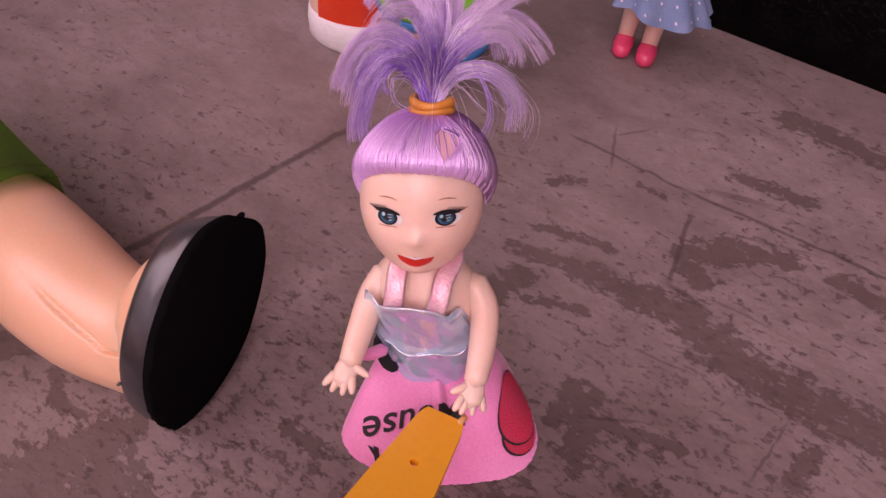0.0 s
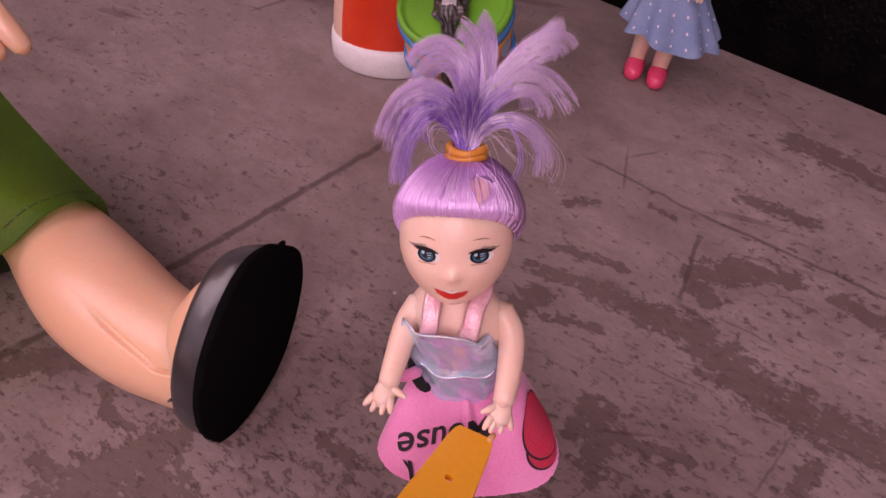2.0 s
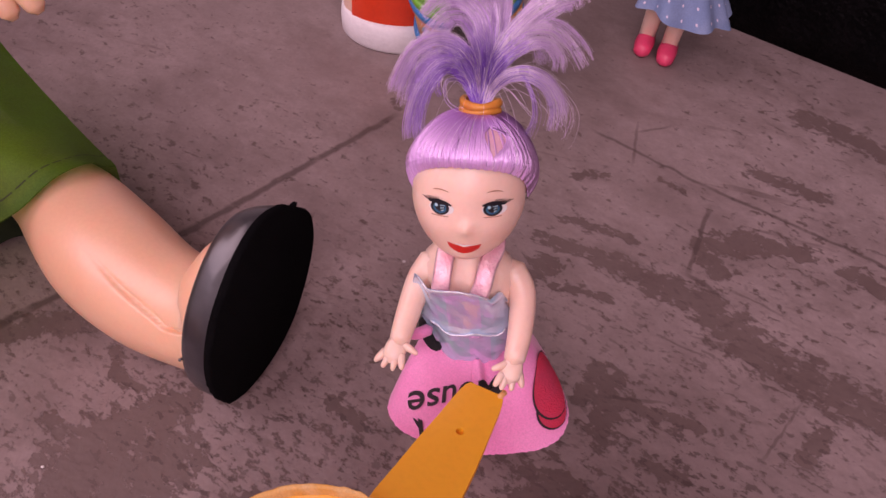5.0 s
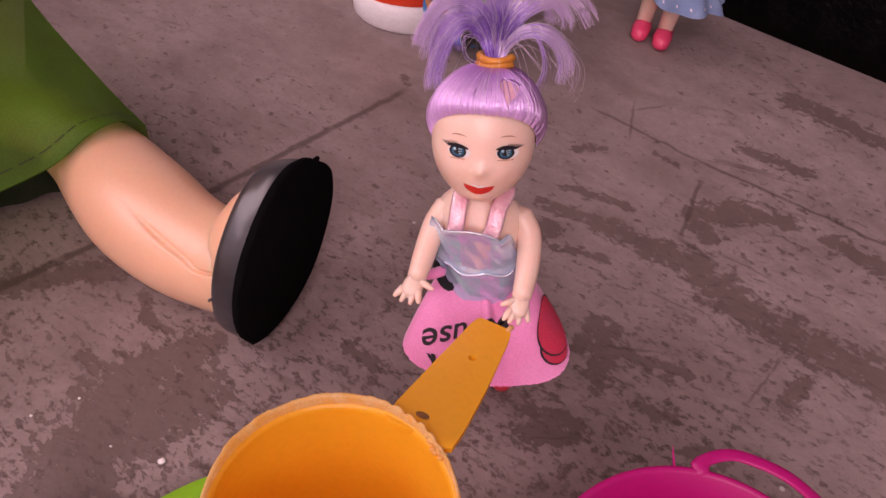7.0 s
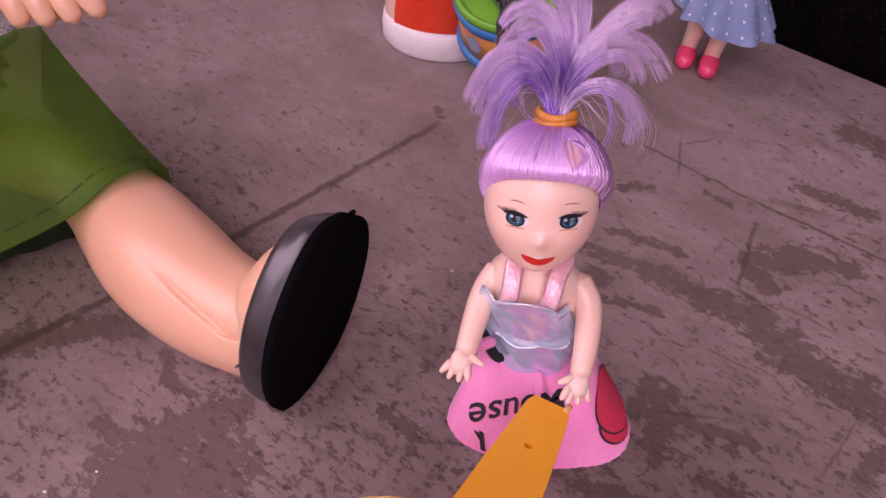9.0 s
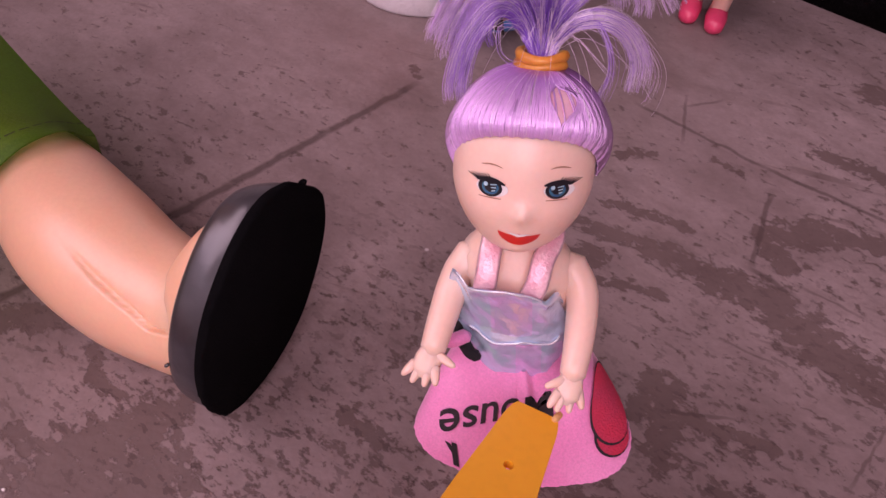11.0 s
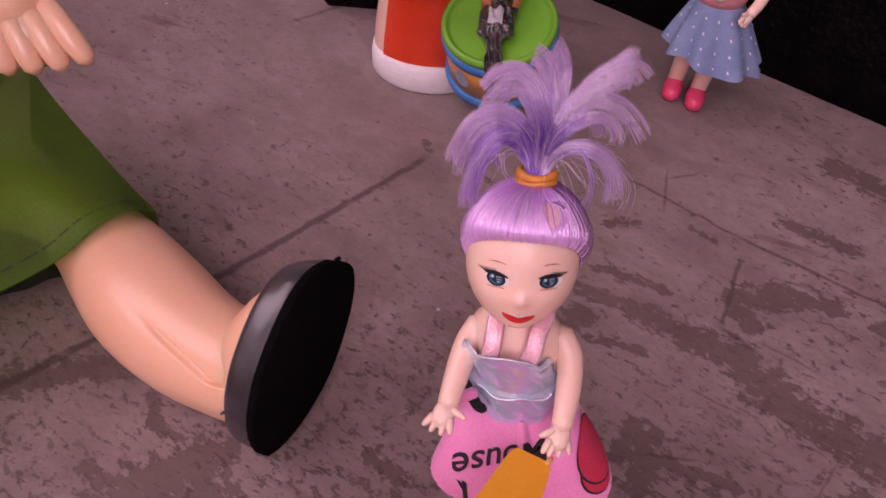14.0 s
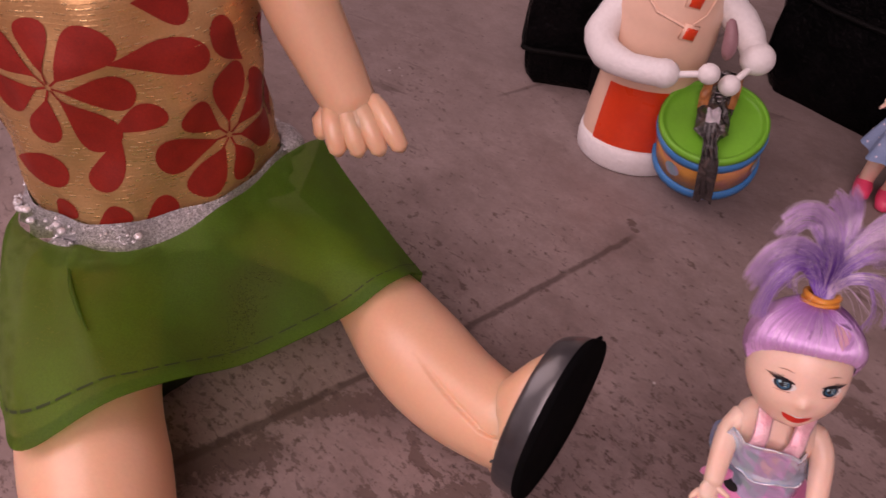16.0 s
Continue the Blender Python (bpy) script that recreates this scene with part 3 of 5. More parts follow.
# ---- small doll with lilac hair ----
class Head:
    """A doll's head round a centre, with forward and up directions; place(x, u) lies on the face."""

    def __init__(self, centre, forward, up, rx, rf, ru, jaw=0.22):
        self.c, self.up = Vector(centre), Vector(up).normalized()
        f = Vector(forward)
        self.f = (f - self.up * f.dot(self.up)).normalized()
        self.x = self.up.cross(self.f) if self.up.cross(self.f).x > 0 else self.f.cross(self.up)
        self.rx, self.rf, self.ru, self.jaw = rx, rf, ru, jaw

    def at(self, x, f, u):
        return self.c + self.x * x + self.f * f + self.up * u

    def widths(self, u):
        c = max(-0.999, min(0.999, u / self.ru))
        q = math.sqrt(1 - abs(c) ** (2.3 if c > 0 else 2.75))
        k = 1 - self.jaw * max(0, -c - 0.15) ** 1.2 if c < 0 else 1.0
        return self.rx * q * k, self.rf * q * (1 - 0.06 * max(0, -c))

    def nose(self, x, u):
        r = self.rx
        cheek = sum(math.exp(-((x - s * 0.52 * r) ** 2 + (u + 0.45 * r) ** 2) / (0.32 * r) ** 2) for s in (-1, 1))
        sockets = sum(math.exp(-((x - s * 0.44 * r) ** 2 / (0.26 * r) ** 2 + (u + 0.06 * r) ** 2 / (0.20 * r) ** 2)) for s in (-1, 1))
        return 0.11 * r * math.exp(-(x / (0.125 * r)) ** 2 - ((u + 0.44 * r) / (0.13 * r)) ** 2) + 0.060 * r * cheek - 0.030 * r * sockets \
            + 0.05 * r * math.exp(-(x / (0.3 * r)) ** 2 - ((u + 0.82 * r) / (0.2 * r)) ** 2) + 0.12 * r * math.exp(-(x / (0.26 * r)) ** 2 - ((u + 1.06 * r) / (0.13 * r)) ** 2)

    def place(self, x, u, lift=0.00012):
        wx, wf = self.widths(u)
        f = wf * math.sqrt(max(0.02, 1 - (x / wx) ** 2)) + self.nose(x, u)
        return self.at(x, f + lift, u)

    def surface(self, w, u, swell=1.0):
        """The skull at the angle w round up (0 is ahead)."""
        wx, wf = self.widths(u)
        x, f = wx * math.sin(w), wf * math.cos(w)
        return self.at(x * swell, f * swell + (self.nose(x, u) if math.cos(w) > 0 and swell == 1 else 0), u)

    def build(self, s, mat):
        nu, nv = 96, 64
        rings = []
        for j in range(nv + 1):
            u = -self.ru * math.cos(math.pi * (j + 0.25) / (nv + 0.5))
            rings.append([self.surface(2 * math.pi * i / nu, u) for i in range(nu)])
        s.loft(rings, mat)

    def paint_face(self, s, eye_x, eye_level, mouth_u, k, slant=0.0):
        """Eyes, lashes, brows and lips; k: the size of an eye."""
        on = lambda lift: (lambda x, u: self.place(x, u, lift))
        for side in (-1, 1):
            ex, eye_u = side * eye_x, eye_level + side * slant
            s.patch(ellipse(ex + 0.06 * k, eye_u - 0.04 * k, 0.62 * k, 0.32 * k), on(0.00008), eye_white)
            s.patch(ellipse(ex - 0.02 * k, eye_u - 0.03 * k, 0.47 * k, 0.345 * k), on(0.00014), eye_dark)
            s.patch(ellipse(ex - 0.02 * k, eye_u - 0.02 * k, 0.33 * k, 0.27 * k), on(0.00019), eye_blue)
            s.patch(ellipse(ex - 0.02 * k, eye_u + 0.02 * k, 0.24 * k, 0.22 * k), on(0.00024), eye_dark)
            s.patch(ellipse(ex - 0.20 * k, eye_u + 0.08 * k, 0.08 * k, 0.085 * k), on(0.00029), eye_light)
            for q in range(3):
                s.stroke([(ex - 0.02 * k + 0.03 * q * k, eye_u + (0.09 - 0.12 * q) * k), (ex + 0.22 * k - 0.02 * q * k, eye_u + (0.13 - 0.12 * q) * k)], 0.040 * k, on(0.00030), eye_light)
            top = [(ex + side * (-0.55 + 1.13 * q) * k, eye_u + (0.02 + 0.255 * math.sin(math.pi * (0.21 + 0.56 * q))) * k) for q in (i / 14 for i in range(15))]
            s.stroke(top, [0.07 * k + 0.16 * k * math.sin(math.pi * i / 14) for i in range(15)], on(0.00026), eye_dark)
            for i in range(2, 9):
                x0, u0 = top[5 + i]
                s.stroke([(x0, u0), (x0 + side * (0.01 + 0.022 * i) * k, u0 + (0.14 - 0.010 * i) * k), (x0 + side * (0.05 + 0.050 * i) * k, u0 + (0.28 - 0.016 * i) * k)],
                         [0.070 * k, 0.050 * k, 0.016 * k], on(0.00028), eye_dark)
            s.stroke([(ex + (-0.42 + 0.85 * q) * k, eye_u - (0.43 - 0.03 * q) * k) for q in (i / 6 for i in range(7))], 0.035 * k, on(0.0002), brow)
            s.stroke([(ex + side * (-0.38 + 0.80 * q) * k, eye_u + (0.78 + 0.13 * math.sin(math.pi * (0.15 + 0.7 * q))) * k) for q in (i / 10 for i in range(11))],
                     [0.06 * k * math.sin(math.pi * (0.1 + 0.8 * i / 10)) for i in range(11)], on(0.0002), brow)
        k *= 0.86
        w = 1.0 * k
        upper = [(-w + 2 * w * q, mouth_u + (0.09 * abs(2 * q - 1) ** 1.7 + 0.08 * math.cos((2 * q - 1) * 5) * (1 - abs(2 * q - 1))) * k) for q in (i / 16 for i in range(17))]
        lower = [(w - 2 * w * q, mouth_u + (0.09 - 0.68 * math.sqrt(max(0, 1 - (2 * q - 1) ** 2)) ** 1.15) * k) for q in (i / 16 for i in range(1, 16))]
        s.patch(upper + lower, on(0.00012), lip)
        teeth = [(-0.52 * w + 1.04 * w * q, mouth_u + (-0.02 + 0.1 * abs(2 * q - 1)) * k) for q in (i / 8 for i in range(9))]
        s.stroke(teeth, [0.03 * k + 0.12 * k * math.sin(math.pi * i / 8) for i in range(9)], on(0.0002), eye_white)


def small_hand(s, wrist, ahead, side, back, size, mat):
    """A tiny moulded hand with spread fingers; side points to the thumb."""
    wrist, ahead, side, back = Vector(wrist), Vector(ahead).normalized(), Vector(side).normalized(), Vector(back).normalized()
    s.tube([wrist - ahead * size * 0.1, wrist + ahead * size * 0.25, wrist + ahead * size * 0.52], [size * 0.24, size * 0.32, size * 0.30], mat, 12, 0.5, back)
    for k, spread in enumerate((-0.62, -0.2, 0.2, 0.55)):
        d = (ahead + side * spread * 0.8).normalized()
        root = wrist + ahead * size * 0.42 + side * spread * size * 0.42
        s.tube([root, root + d * size * 0.24, root + d * size * (0.44 if k in (1, 2) else 0.37)], [size * 0.125, size * 0.105, size * 0.07], mat, 8, 0.85, back)
    root = wrist + ahead * size * 0.12 + side * size * 0.2
    d = (side + ahead * 0.35).normalized()
    s.tube([root, root + d * size * 0.25, root + d * size * 0.42], [size * 0.12, size * 0.1, size * 0.07], mat, 8, 0.85, back)


def word_shape(text, size):
    """The outline faces of a word in the built-in font, as 2D points and faces."""
    cu = bpy.data.curves.new("word", "FONT")
    cu.body, cu.size, cu.resolution_u, cu.align_x = text, size, 4, "CENTER"
    cu.offset = size * 0.012
    ob = new("word", cu)
    me = ob.to_mesh()
    bm = bmesh.new()
    bm.from_mesh(me)
    bmesh.ops.triangulate(bm, faces=bm.faces)
    bmesh.ops.subdivide_edges(bm, edges=[e for e in bm.edges if e.calc_length() > size * 0.12], cuts=2)
    bmesh.ops.triangulate(bm, faces=bm.faces)
    verts, faces = [(v.co.x, v.co.y) for v in bm.verts], [tuple(v.index for v in f.verts) for f in bm.faces]
    bm.free()
    ob.to_mesh_clear()
    bpy.data.objects.remove(ob)
    bpy.data.curves.remove(cu)
    return verts, faces


def lilac_doll():
    s = Shape()
    tilt = radians(24)
    head = Head((0.0053, 0.1770, 0.0895), (-0.01, -math.cos(tilt), math.sin(tilt)), (-0.025, math.sin(tilt), math.cos(tilt)), 0.0140, 0.0138, 0.0180, 0.24)
    head.build(s, skin)
    head.paint_face(s, 0.0062, -0.0010, -0.0105, 0.0048, 0.0003)
    rng = random.Random(5)

    # hair drawn from the hairline over a round dome up to the band
    def hairline(w):
        a = abs((w + math.pi) % (2 * math.pi) - math.pi)
        lock = 0.00026 * abs(math.sin(26 * w + 0.4 * math.sin(9 * w)))
        return 0.0087 - 0.0104 * min(1.0, a / radians(86)) ** 2.2 - 0.003 * ease(radians(100), radians(150), a) + lock

    def combed(w, q, lift=0.0):
        u0 = hairline(w)
        bow = q * math.pi / 2
        u = u0 + (0.0184 - u0) * math.sin(bow)
        k = max(0.0, math.cos(bow)) ** 1.12
        tuck = 1 - (0.085 + 0.09 * math.sin(w) ** 2) * (1 - q / 0.32) ** 2 * (q < 0.32) + 0.004 * math.sin(26 * w + 0.4 * math.sin(9 * w)) * (1 - ease(0.05, 0.4, q))
        rx, rf = (0.0039 + (r * tuck - 0.0039) * k + lift for r in (0.0173, 0.0157 if math.cos(w) > 0 else 0.0163))
        return head.at(0.0003 + 0.0009 * q * q + rx * math.sin(w), -0.0012 - 0.0018 * q + rf * math.cos(w), u + lift * math.sin(bow))

    def parting(w, q):
        """The two edges of the bare wedge over the forehead at q, or None."""
        t = ease(0.14, 0.50, q) * (1 - ease(0.54, 0.66, q))
        return (radians(17 - 7 * t), radians(17 + 16 * t)) if 0.01 < t else None

    def bare(u, v):
        edge = parting(2 * math.pi * u, v)
        return bool(edge and edge[0] < 2 * math.pi * u < edge[1])
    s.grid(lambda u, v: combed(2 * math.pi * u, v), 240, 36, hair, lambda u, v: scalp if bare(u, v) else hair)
    count = 2600
    sway = [rng.uniform(-0.025, 0.025) for _ in range(200)]
    for i in range(count):
        w = 2 * math.pi * (i + rng.uniform(-0.5, 0.5)) / count
        drift = sway[i * 200 // count] + rng.uniform(-0.03, 0.03)
        lift = 0.00018 + rng.uniform(-0.00006, 0.00007)
        loose = rng.random() < 0.03
        path = []
        for q in (k / 16 for k in range(17)):
            x = w + drift * math.sin(q * 2.2)
            edge = None if loose else parting(x, q)
            if edge and w < radians(60):
                x = min(x, edge[0]) if w < radians(17) else max(x, edge[1] + 0.5 * (w - radians(17)) * (1 - (edge[1] - edge[0])))
            path.append(combed(x, q, lift * (0.25 + 0.75 * ease(0, 0.1, q))))
        s.strand(path, 0.00014, 0.00010, hair_pale if rng.random() < 0.06 else hair)
    # rubber band, wound twice
    for k, lift in enumerate((0.0190, 0.0206)):
        ring = []
        for i in range(33):
            w = 2 * math.pi * i / 32
            ring.append(head.at(0.0012 + 0.0043 * math.cos(w), -0.0030 + 0.0041 * math.sin(w), lift + 0.0004 * math.sin(w * 2 + k)))
        s.tube(ring, [0.00098 + 0.00012 * math.sin(3 * i * 2 * math.pi / 32 + k) for i in range(33)], rubber, 10, round_ends=False)
    # the pony tail: sheets of strands that bend over from the band; points (across, up) in millimetres, depth, half width, strands, separate tufts, spread of the ends
    root = head.at(0.0012, -0.003, 0.0196)
    rise = Vector((0.02, 0.45, 0.89)).normalized()
    locks = (((-2.6, 5.3), (-6.4, 11.0), (-11.1, 14.6), (-16.3, 12.1), (-19.4, 5.7), (-20.0, 2.5), -1.5, 2.7, 520, 15, 1.15), ((-2.9, 5.0), (-6.9, 10.0), (-11.1, 10.4), (-15.1, 4.3), (-16.6, -3.6), (-16.1, -7.4), -3.2, 1.7, 330, 8, 1.1),
             ((-3.2, 5.2), (-7.5, 11.5), (-12.8, 12.5), (-17.5, 7.5), (-19.2, 0.5), (-19.0, -1.0), 0.5, 1.6, 170, 6, 1.3), ((-0.3, 7.9), (-0.9, 15.0), (-3.3, 20.7), (-8.3, 23.9), (-12.9, 22.9), (-16.6, 19.0), 2.0, 1.6, 300, 8, 1.1),
             ((0.3, 7.9), (0.6, 15.0), (0.0, 20.7), (-1.9, 25.0), (-4.0, 27.1), (-5.5, 27.6), 3.5, 1.8, 260, 8, 1.4), ((0.9, 7.9), (2.0, 15.0), (2.4, 21.4), (1.4, 25.7), (-0.4, 27.9), (-1.0, 28.3), 5.0, 1.9, 260, 9, 1.4),
             ((1.8, 7.1), (4.6, 13.6), (8.9, 19.3), (14.6, 24.3), (19.6, 26.4), (21.8, 24.5), 2.0, 2.3, 420, 11, 1.3), ((2.2, 7.9), (5.7, 15.0), (11.0, 22.1), (16.7, 26.4), (19.4, 28.4), (21.0, 28.8), 5.0, 1.8, 260, 8, 1.4),
             ((2.0, 6.4), (4.4, 12.6), (8.6, 18.3), (15.3, 19.3), (20.3, 16.1), (24.6, 11.0), 1.5, 1.4, 260, 8, 1.6), ((2.2, 6.4), (5.5, 12.4), (10.5, 16.4), (15.0, 16.4), (18.0, 13.2), (18.4, 10.4), -0.5, 1.0, 150, 5, 1.3),
             ((2.2, 3.9), (5.4, 8.6), (10.4, 10.4), (15.4, 8.6), (19.0, 3.6), (19.4, -2.4), -3.0, 1.35, 300, 8, 1.35), ((3.3, 5.0), (8.3, 10.0), (11.9, 7.1), (13.6, 1.4), (11.9, -4.3), (9.0, -9.3), -4.0, 0.45, 22, 3, 1.2),
             ((3.5, 5.3), (6.5, 5.9), (9.4, 4.3), (12.0, 2.3), (13.8, 0.5), (14.2, -0.5), -4.0, 0.3, 4, 2, 1.0), ((4.0, 6.0), (12.0, 9.5), (19.0, 6.5), (23.4, 1.5), (22.8, -4.5), (20.0, -7.5), -2.0, 0.6, 7, 3, 1.3),
             ((-3.0, 4.0), (-6.5, 7.2), (-9.3, 7.0), (-8.6, 3.0), (-6.0, 1.2), (-4.0, 1.6), -3.5, 0.3, 6, 2, 1.0), ((-4.0, 6.0), (-8.0, 9.8), (-10.6, 8.6), (-11.2, 6.0), (-10.4, 4.2), (-9.6, 3.6), -3.4, 0.5, 22, 2, 1.0),
             ((-0.5, 7.0), (-2.6, 13.5), (-6.0, 17.0), (-10.0, 17.0), (-13.0, 13.5), (-14.0, 11.0), 6.5, 2.0, 240, 8, 1.4), ((1.0, 7.0), (4.0, 13.0), (8.0, 16.0), (12.5, 14.5), (15.0, 10.0), (15.6, 8.0), 7.0, 2.0, 240, 8, 1.4),
             ((-1.2, 5.0), (-2.8, 9.0), (-5.0, 12.5), (-7.5, 14.6), (-10.0, 15.4), (-11.5, 15.4), -2.4, 1.7, 300, 9, 1.2), ((0.0, 5.0), (-0.2, 9.0), (-0.6, 12.8), (-1.4, 15.8), (-2.4, 18.0), (-3.0, 19.0), -2.2, 1.8, 320, 9, 1.3),
             ((1.0, 5.0), (2.2, 8.8), (4.0, 12.2), (6.2, 14.8), (8.6, 16.6), (10.0, 17.2), -2.0, 1.5, 280, 8, 1.3))
    for *line, depth, half, amount, clumps, fan in locks:
        mid = smooth_path([(x, 0, up) for x, up in [(0.0, 0.0)] + line], 26)
        side = []
        for i in range(27):
            d = mid[min(26, i + 1)] - mid[max(0, i - 1)]
            side.append(Vector((-d.z, 0, d.x)).normalized())
        tufts = [(-1 + 2 * (k + 0.5) / clumps + rng.gauss(0, 0.06), rng.gauss(0, 0.5), rng.uniform(0.82, 1.04)) for k in range(clumps)]
        for k in range(amount):
            a0, b0, cut = tufts[k % clumps]
            stray = rng.random() < (0.035 if amount > 40 else 0.2)
            a, b = a0 + rng.gauss(0, 0.55 / clumps + 0.05), b0 + rng.gauss(0, 0.35)
            cut = min(1.0, cut + rng.gauss(0, 0.055)) * (0.75 if rng.random() < 0.05 else 1)
            wild = rng.gauss(0, 1.2) if stray else rng.gauss(0, 0.30)
            curl, lag = rng.gauss(0, 0.18), rng.gauss(0, 0.6 if stray else 0.12)
            path = []
            for i in range(27):
                q = i / 26
                if q > cut:
                    break
                g = 1.22 * half * (0.35 + 0.65 * ease(0.0, 0.45, q)) * (1 + (fan - 1) * ease(0.55, 1.0, q))
                gather = 1 - ease(0.55, 0.95, q) * 0.08
                p = mid[i] + side[i] * (a * g * gather + wild * q * q * 1.4 + curl * math.sin(5 * q + 7 * b0))
                deep = depth * ease(0.0, 0.6, q) + b * half * 0.55 * (0.4 + 0.6 * q) + lag * q
                base = Vector((0.0030 * max(-1, min(1, p.x / 3 + a * 0.5)), 0.0026 * max(-1, min(1, depth / 4 + b * 0.5)), 0)) * (1 - ease(0.0, 0.20, q))
                path.append(root + base + Vector((0.00095 * p.x * ease(-0.02, 0.16, q), 0, 0)) + rise * (0.00098 * p.z) + Vector((0, 0.001 * deep, 0)))
            # more pale strands in the right-hand locks paint in their highlights
            if len(path) > 4:
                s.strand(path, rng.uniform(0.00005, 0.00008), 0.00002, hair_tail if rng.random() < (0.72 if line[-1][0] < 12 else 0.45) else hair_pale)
    for k in range(46):
        d = Vector((rng.gauss(0.25, 0.8), rng.gauss(0, 0.4), rng.uniform(0.4, 1.5))).normalized()
        far, fall = rng.uniform(0.021, 0.030) - 0.006 * max(0.0, -d.x), rng.uniform(0.004, 0.028)
        s.strand([root + d * far * q + Vector((0, 0, -fall * q ** 2.2)) + head.up * 0.005 * min(1, q * 3) for q in (i / 13 for i in range(14))], 0.00005, 0.00003, hair_pale)
    # neck, trunk, legs and feet
    trunk = [((0.0060, 0.1755, 0.0800), 0.0046, 0.0046), ((0.0062, 0.1755, 0.0745), 0.0047, 0.0047), ((0.0066, 0.1745, 0.0710), 0.0078, 0.0060), ((0.0070, 0.1735, 0.0672), 0.0118, 0.0082),
             ((0.0074, 0.1725, 0.0640), 0.0125, 0.0090), ((0.0090, 0.1715, 0.0540), 0.0112, 0.0090), ((0.0106, 0.1705, 0.0440), 0.0112, 0.0092), ((0.0120, 0.1695, 0.0370), 0.0108, 0.0088)]
    s.loft([[(c[0] + a * math.cos(w), c[1] + b * math.sin(w), c[2]) for w in (2 * math.pi * k / 28 for k in range(28))] for c, a, b in trunk], skin)
    for dx in (-0.0058, 0.0058):
        s.tube([(0.0125 + dx * 0.9, 0.170, 0.040), (0.0140 + dx, 0.1690, 0.026), (0.0150 + dx, 0.1675, 0.010), (0.0152 + dx, 0.1672, 0.0050)], [0.0056, 0.0052, 0.0042, 0.0040], skin, 14)
        s.tube([(0.0152 + dx, 0.1695, 0.0042), (0.0153 + dx, 0.1630, 0.0042), (0.0156 + dx, 0.1565, 0.0036)], [0.0042, 0.0046, 0.0044], shoe_red, 16, 0.9)
    # arms swung forward
    for path, thumb in ((((-0.0026, 0.1735, 0.0655), (-0.0056, 0.1690, 0.0610), (-0.0074, 0.1615, 0.0575), (-0.0088, 0.1540, 0.0548)), 1),
                        (((0.0188, 0.1735, 0.0650), (0.0222, 0.1690, 0.0605), (0.0224, 0.1605, 0.0555), (0.0214, 0.1530, 0.0525)), -1)):
        p = smooth_path(path, 12)
        s.tube(p, [lerp_list([0.0036, 0.0037, 0.0035, 0.0032, 0.0028], i / 12) for i in range(13)], skin, 14)
        d = (p[-1] - p[-3]).normalized()
        small_hand(s, p[-1], d + Vector((-0.25 if thumb == 1 else -0.12, -0.25, -0.35)), (thumb, -0.25, 0.1), (0, -0.5, 0.85), 0.0092, skin)
    # foil bodice with a scalloped, flaring top
    def bodice(u, v):
        w = 2 * math.pi * u
        front = max(0.0, -math.sin(w))
        cx, cy, cz = 0.0102 - 0.0036 * v, 0.1698 + 0.0026 * v, 0.0396 + 0.0264 * v
        rx, ry = 0.0134 + 0.0008 * v + (0.0012 if math.cos(w) < 0 else -0.0024) * v ** 4, 0.0110 + 0.0006 * v + 0.0010 * v ** 4
        facet = 1 - 0.055 * abs(math.sin(3.5 * w + 0.3)) * (1 - v * 0.5)
        ridge = 0.0009 * math.exp(-((v - 0.50) / 0.035) ** 2) + 0.0005 * math.exp(-((v - 0.95) / 0.05) ** 2)
        deg = (math.degrees(w) - 270 + 180) % 360 - 180
        lobe = 0.0034 * math.cos(radians(deg + 4) * 2.4) if -40 < deg < 32 else 0.0022 * ease(-34, -52, deg) if deg <= -40 else -0.0006
        cut = 0.0170 * ease(58, 72, -deg) if deg < 0 else 0.0150 * ease(48, 100, deg)
        lift = (lobe - cut) * ease(0.30, 1, v)
        crumple = 0.00025 * math.sin(9 * w + 11 * v) * math.sin(17 * v + 3 * w)
        return (cx + (rx * facet + ridge + crumple) * math.cos(w), cy + (ry * facet + ridge + crumple) * math.sin(w), cz + lift - 0.0016 * front * (1 - v))
    s.grid(bodice, 140, 40, foil, lambda u, v: foil_lilac if v > 0.55 and 0.69 < u < 0.80 or v < 0.45 and 0.76 < u < 0.83 else foil)
    # thin ridge and top edge in paler foil, which paints in their glints
    for lo, hi, v0, r in ((0.625, 0.88, 0.50, 0.00026), (0.60, 0.83, 0.992, 0.00024)):
        s.tube([Vector(bodice(lo + (hi - lo) * k / 60, v0 + 0.02 * math.sin(k * 0.21 + 0.5) * (v0 < 0.9))) + Vector((0, -0.0003, 0.0001)) for k in range(61)], [r * (0.6 + 0.5 * abs(math.sin(k * 1.7))) for k in range(61)], foil_glint, 6, round_ends=False)
    # satin straps crossing to the nape
    for x0, x1 in ((0.0003, 0.0014), (0.0100, 0.0138)):
        path = smooth_path([(x0, 0.1618, 0.0655), (x0 * 0.7 + x1 * 0.3, 0.1628, 0.0690), ((x0 + x1) / 2, 0.1666, 0.0728), (x1, 0.1722, 0.0750), (x1 * 0.8 + 0.001, 0.1790, 0.0742)], 14)
        s.tube(path, 0.0024, satin_pink, 8, 0.18, (0, -0.6, 0.8), round_ends=False)
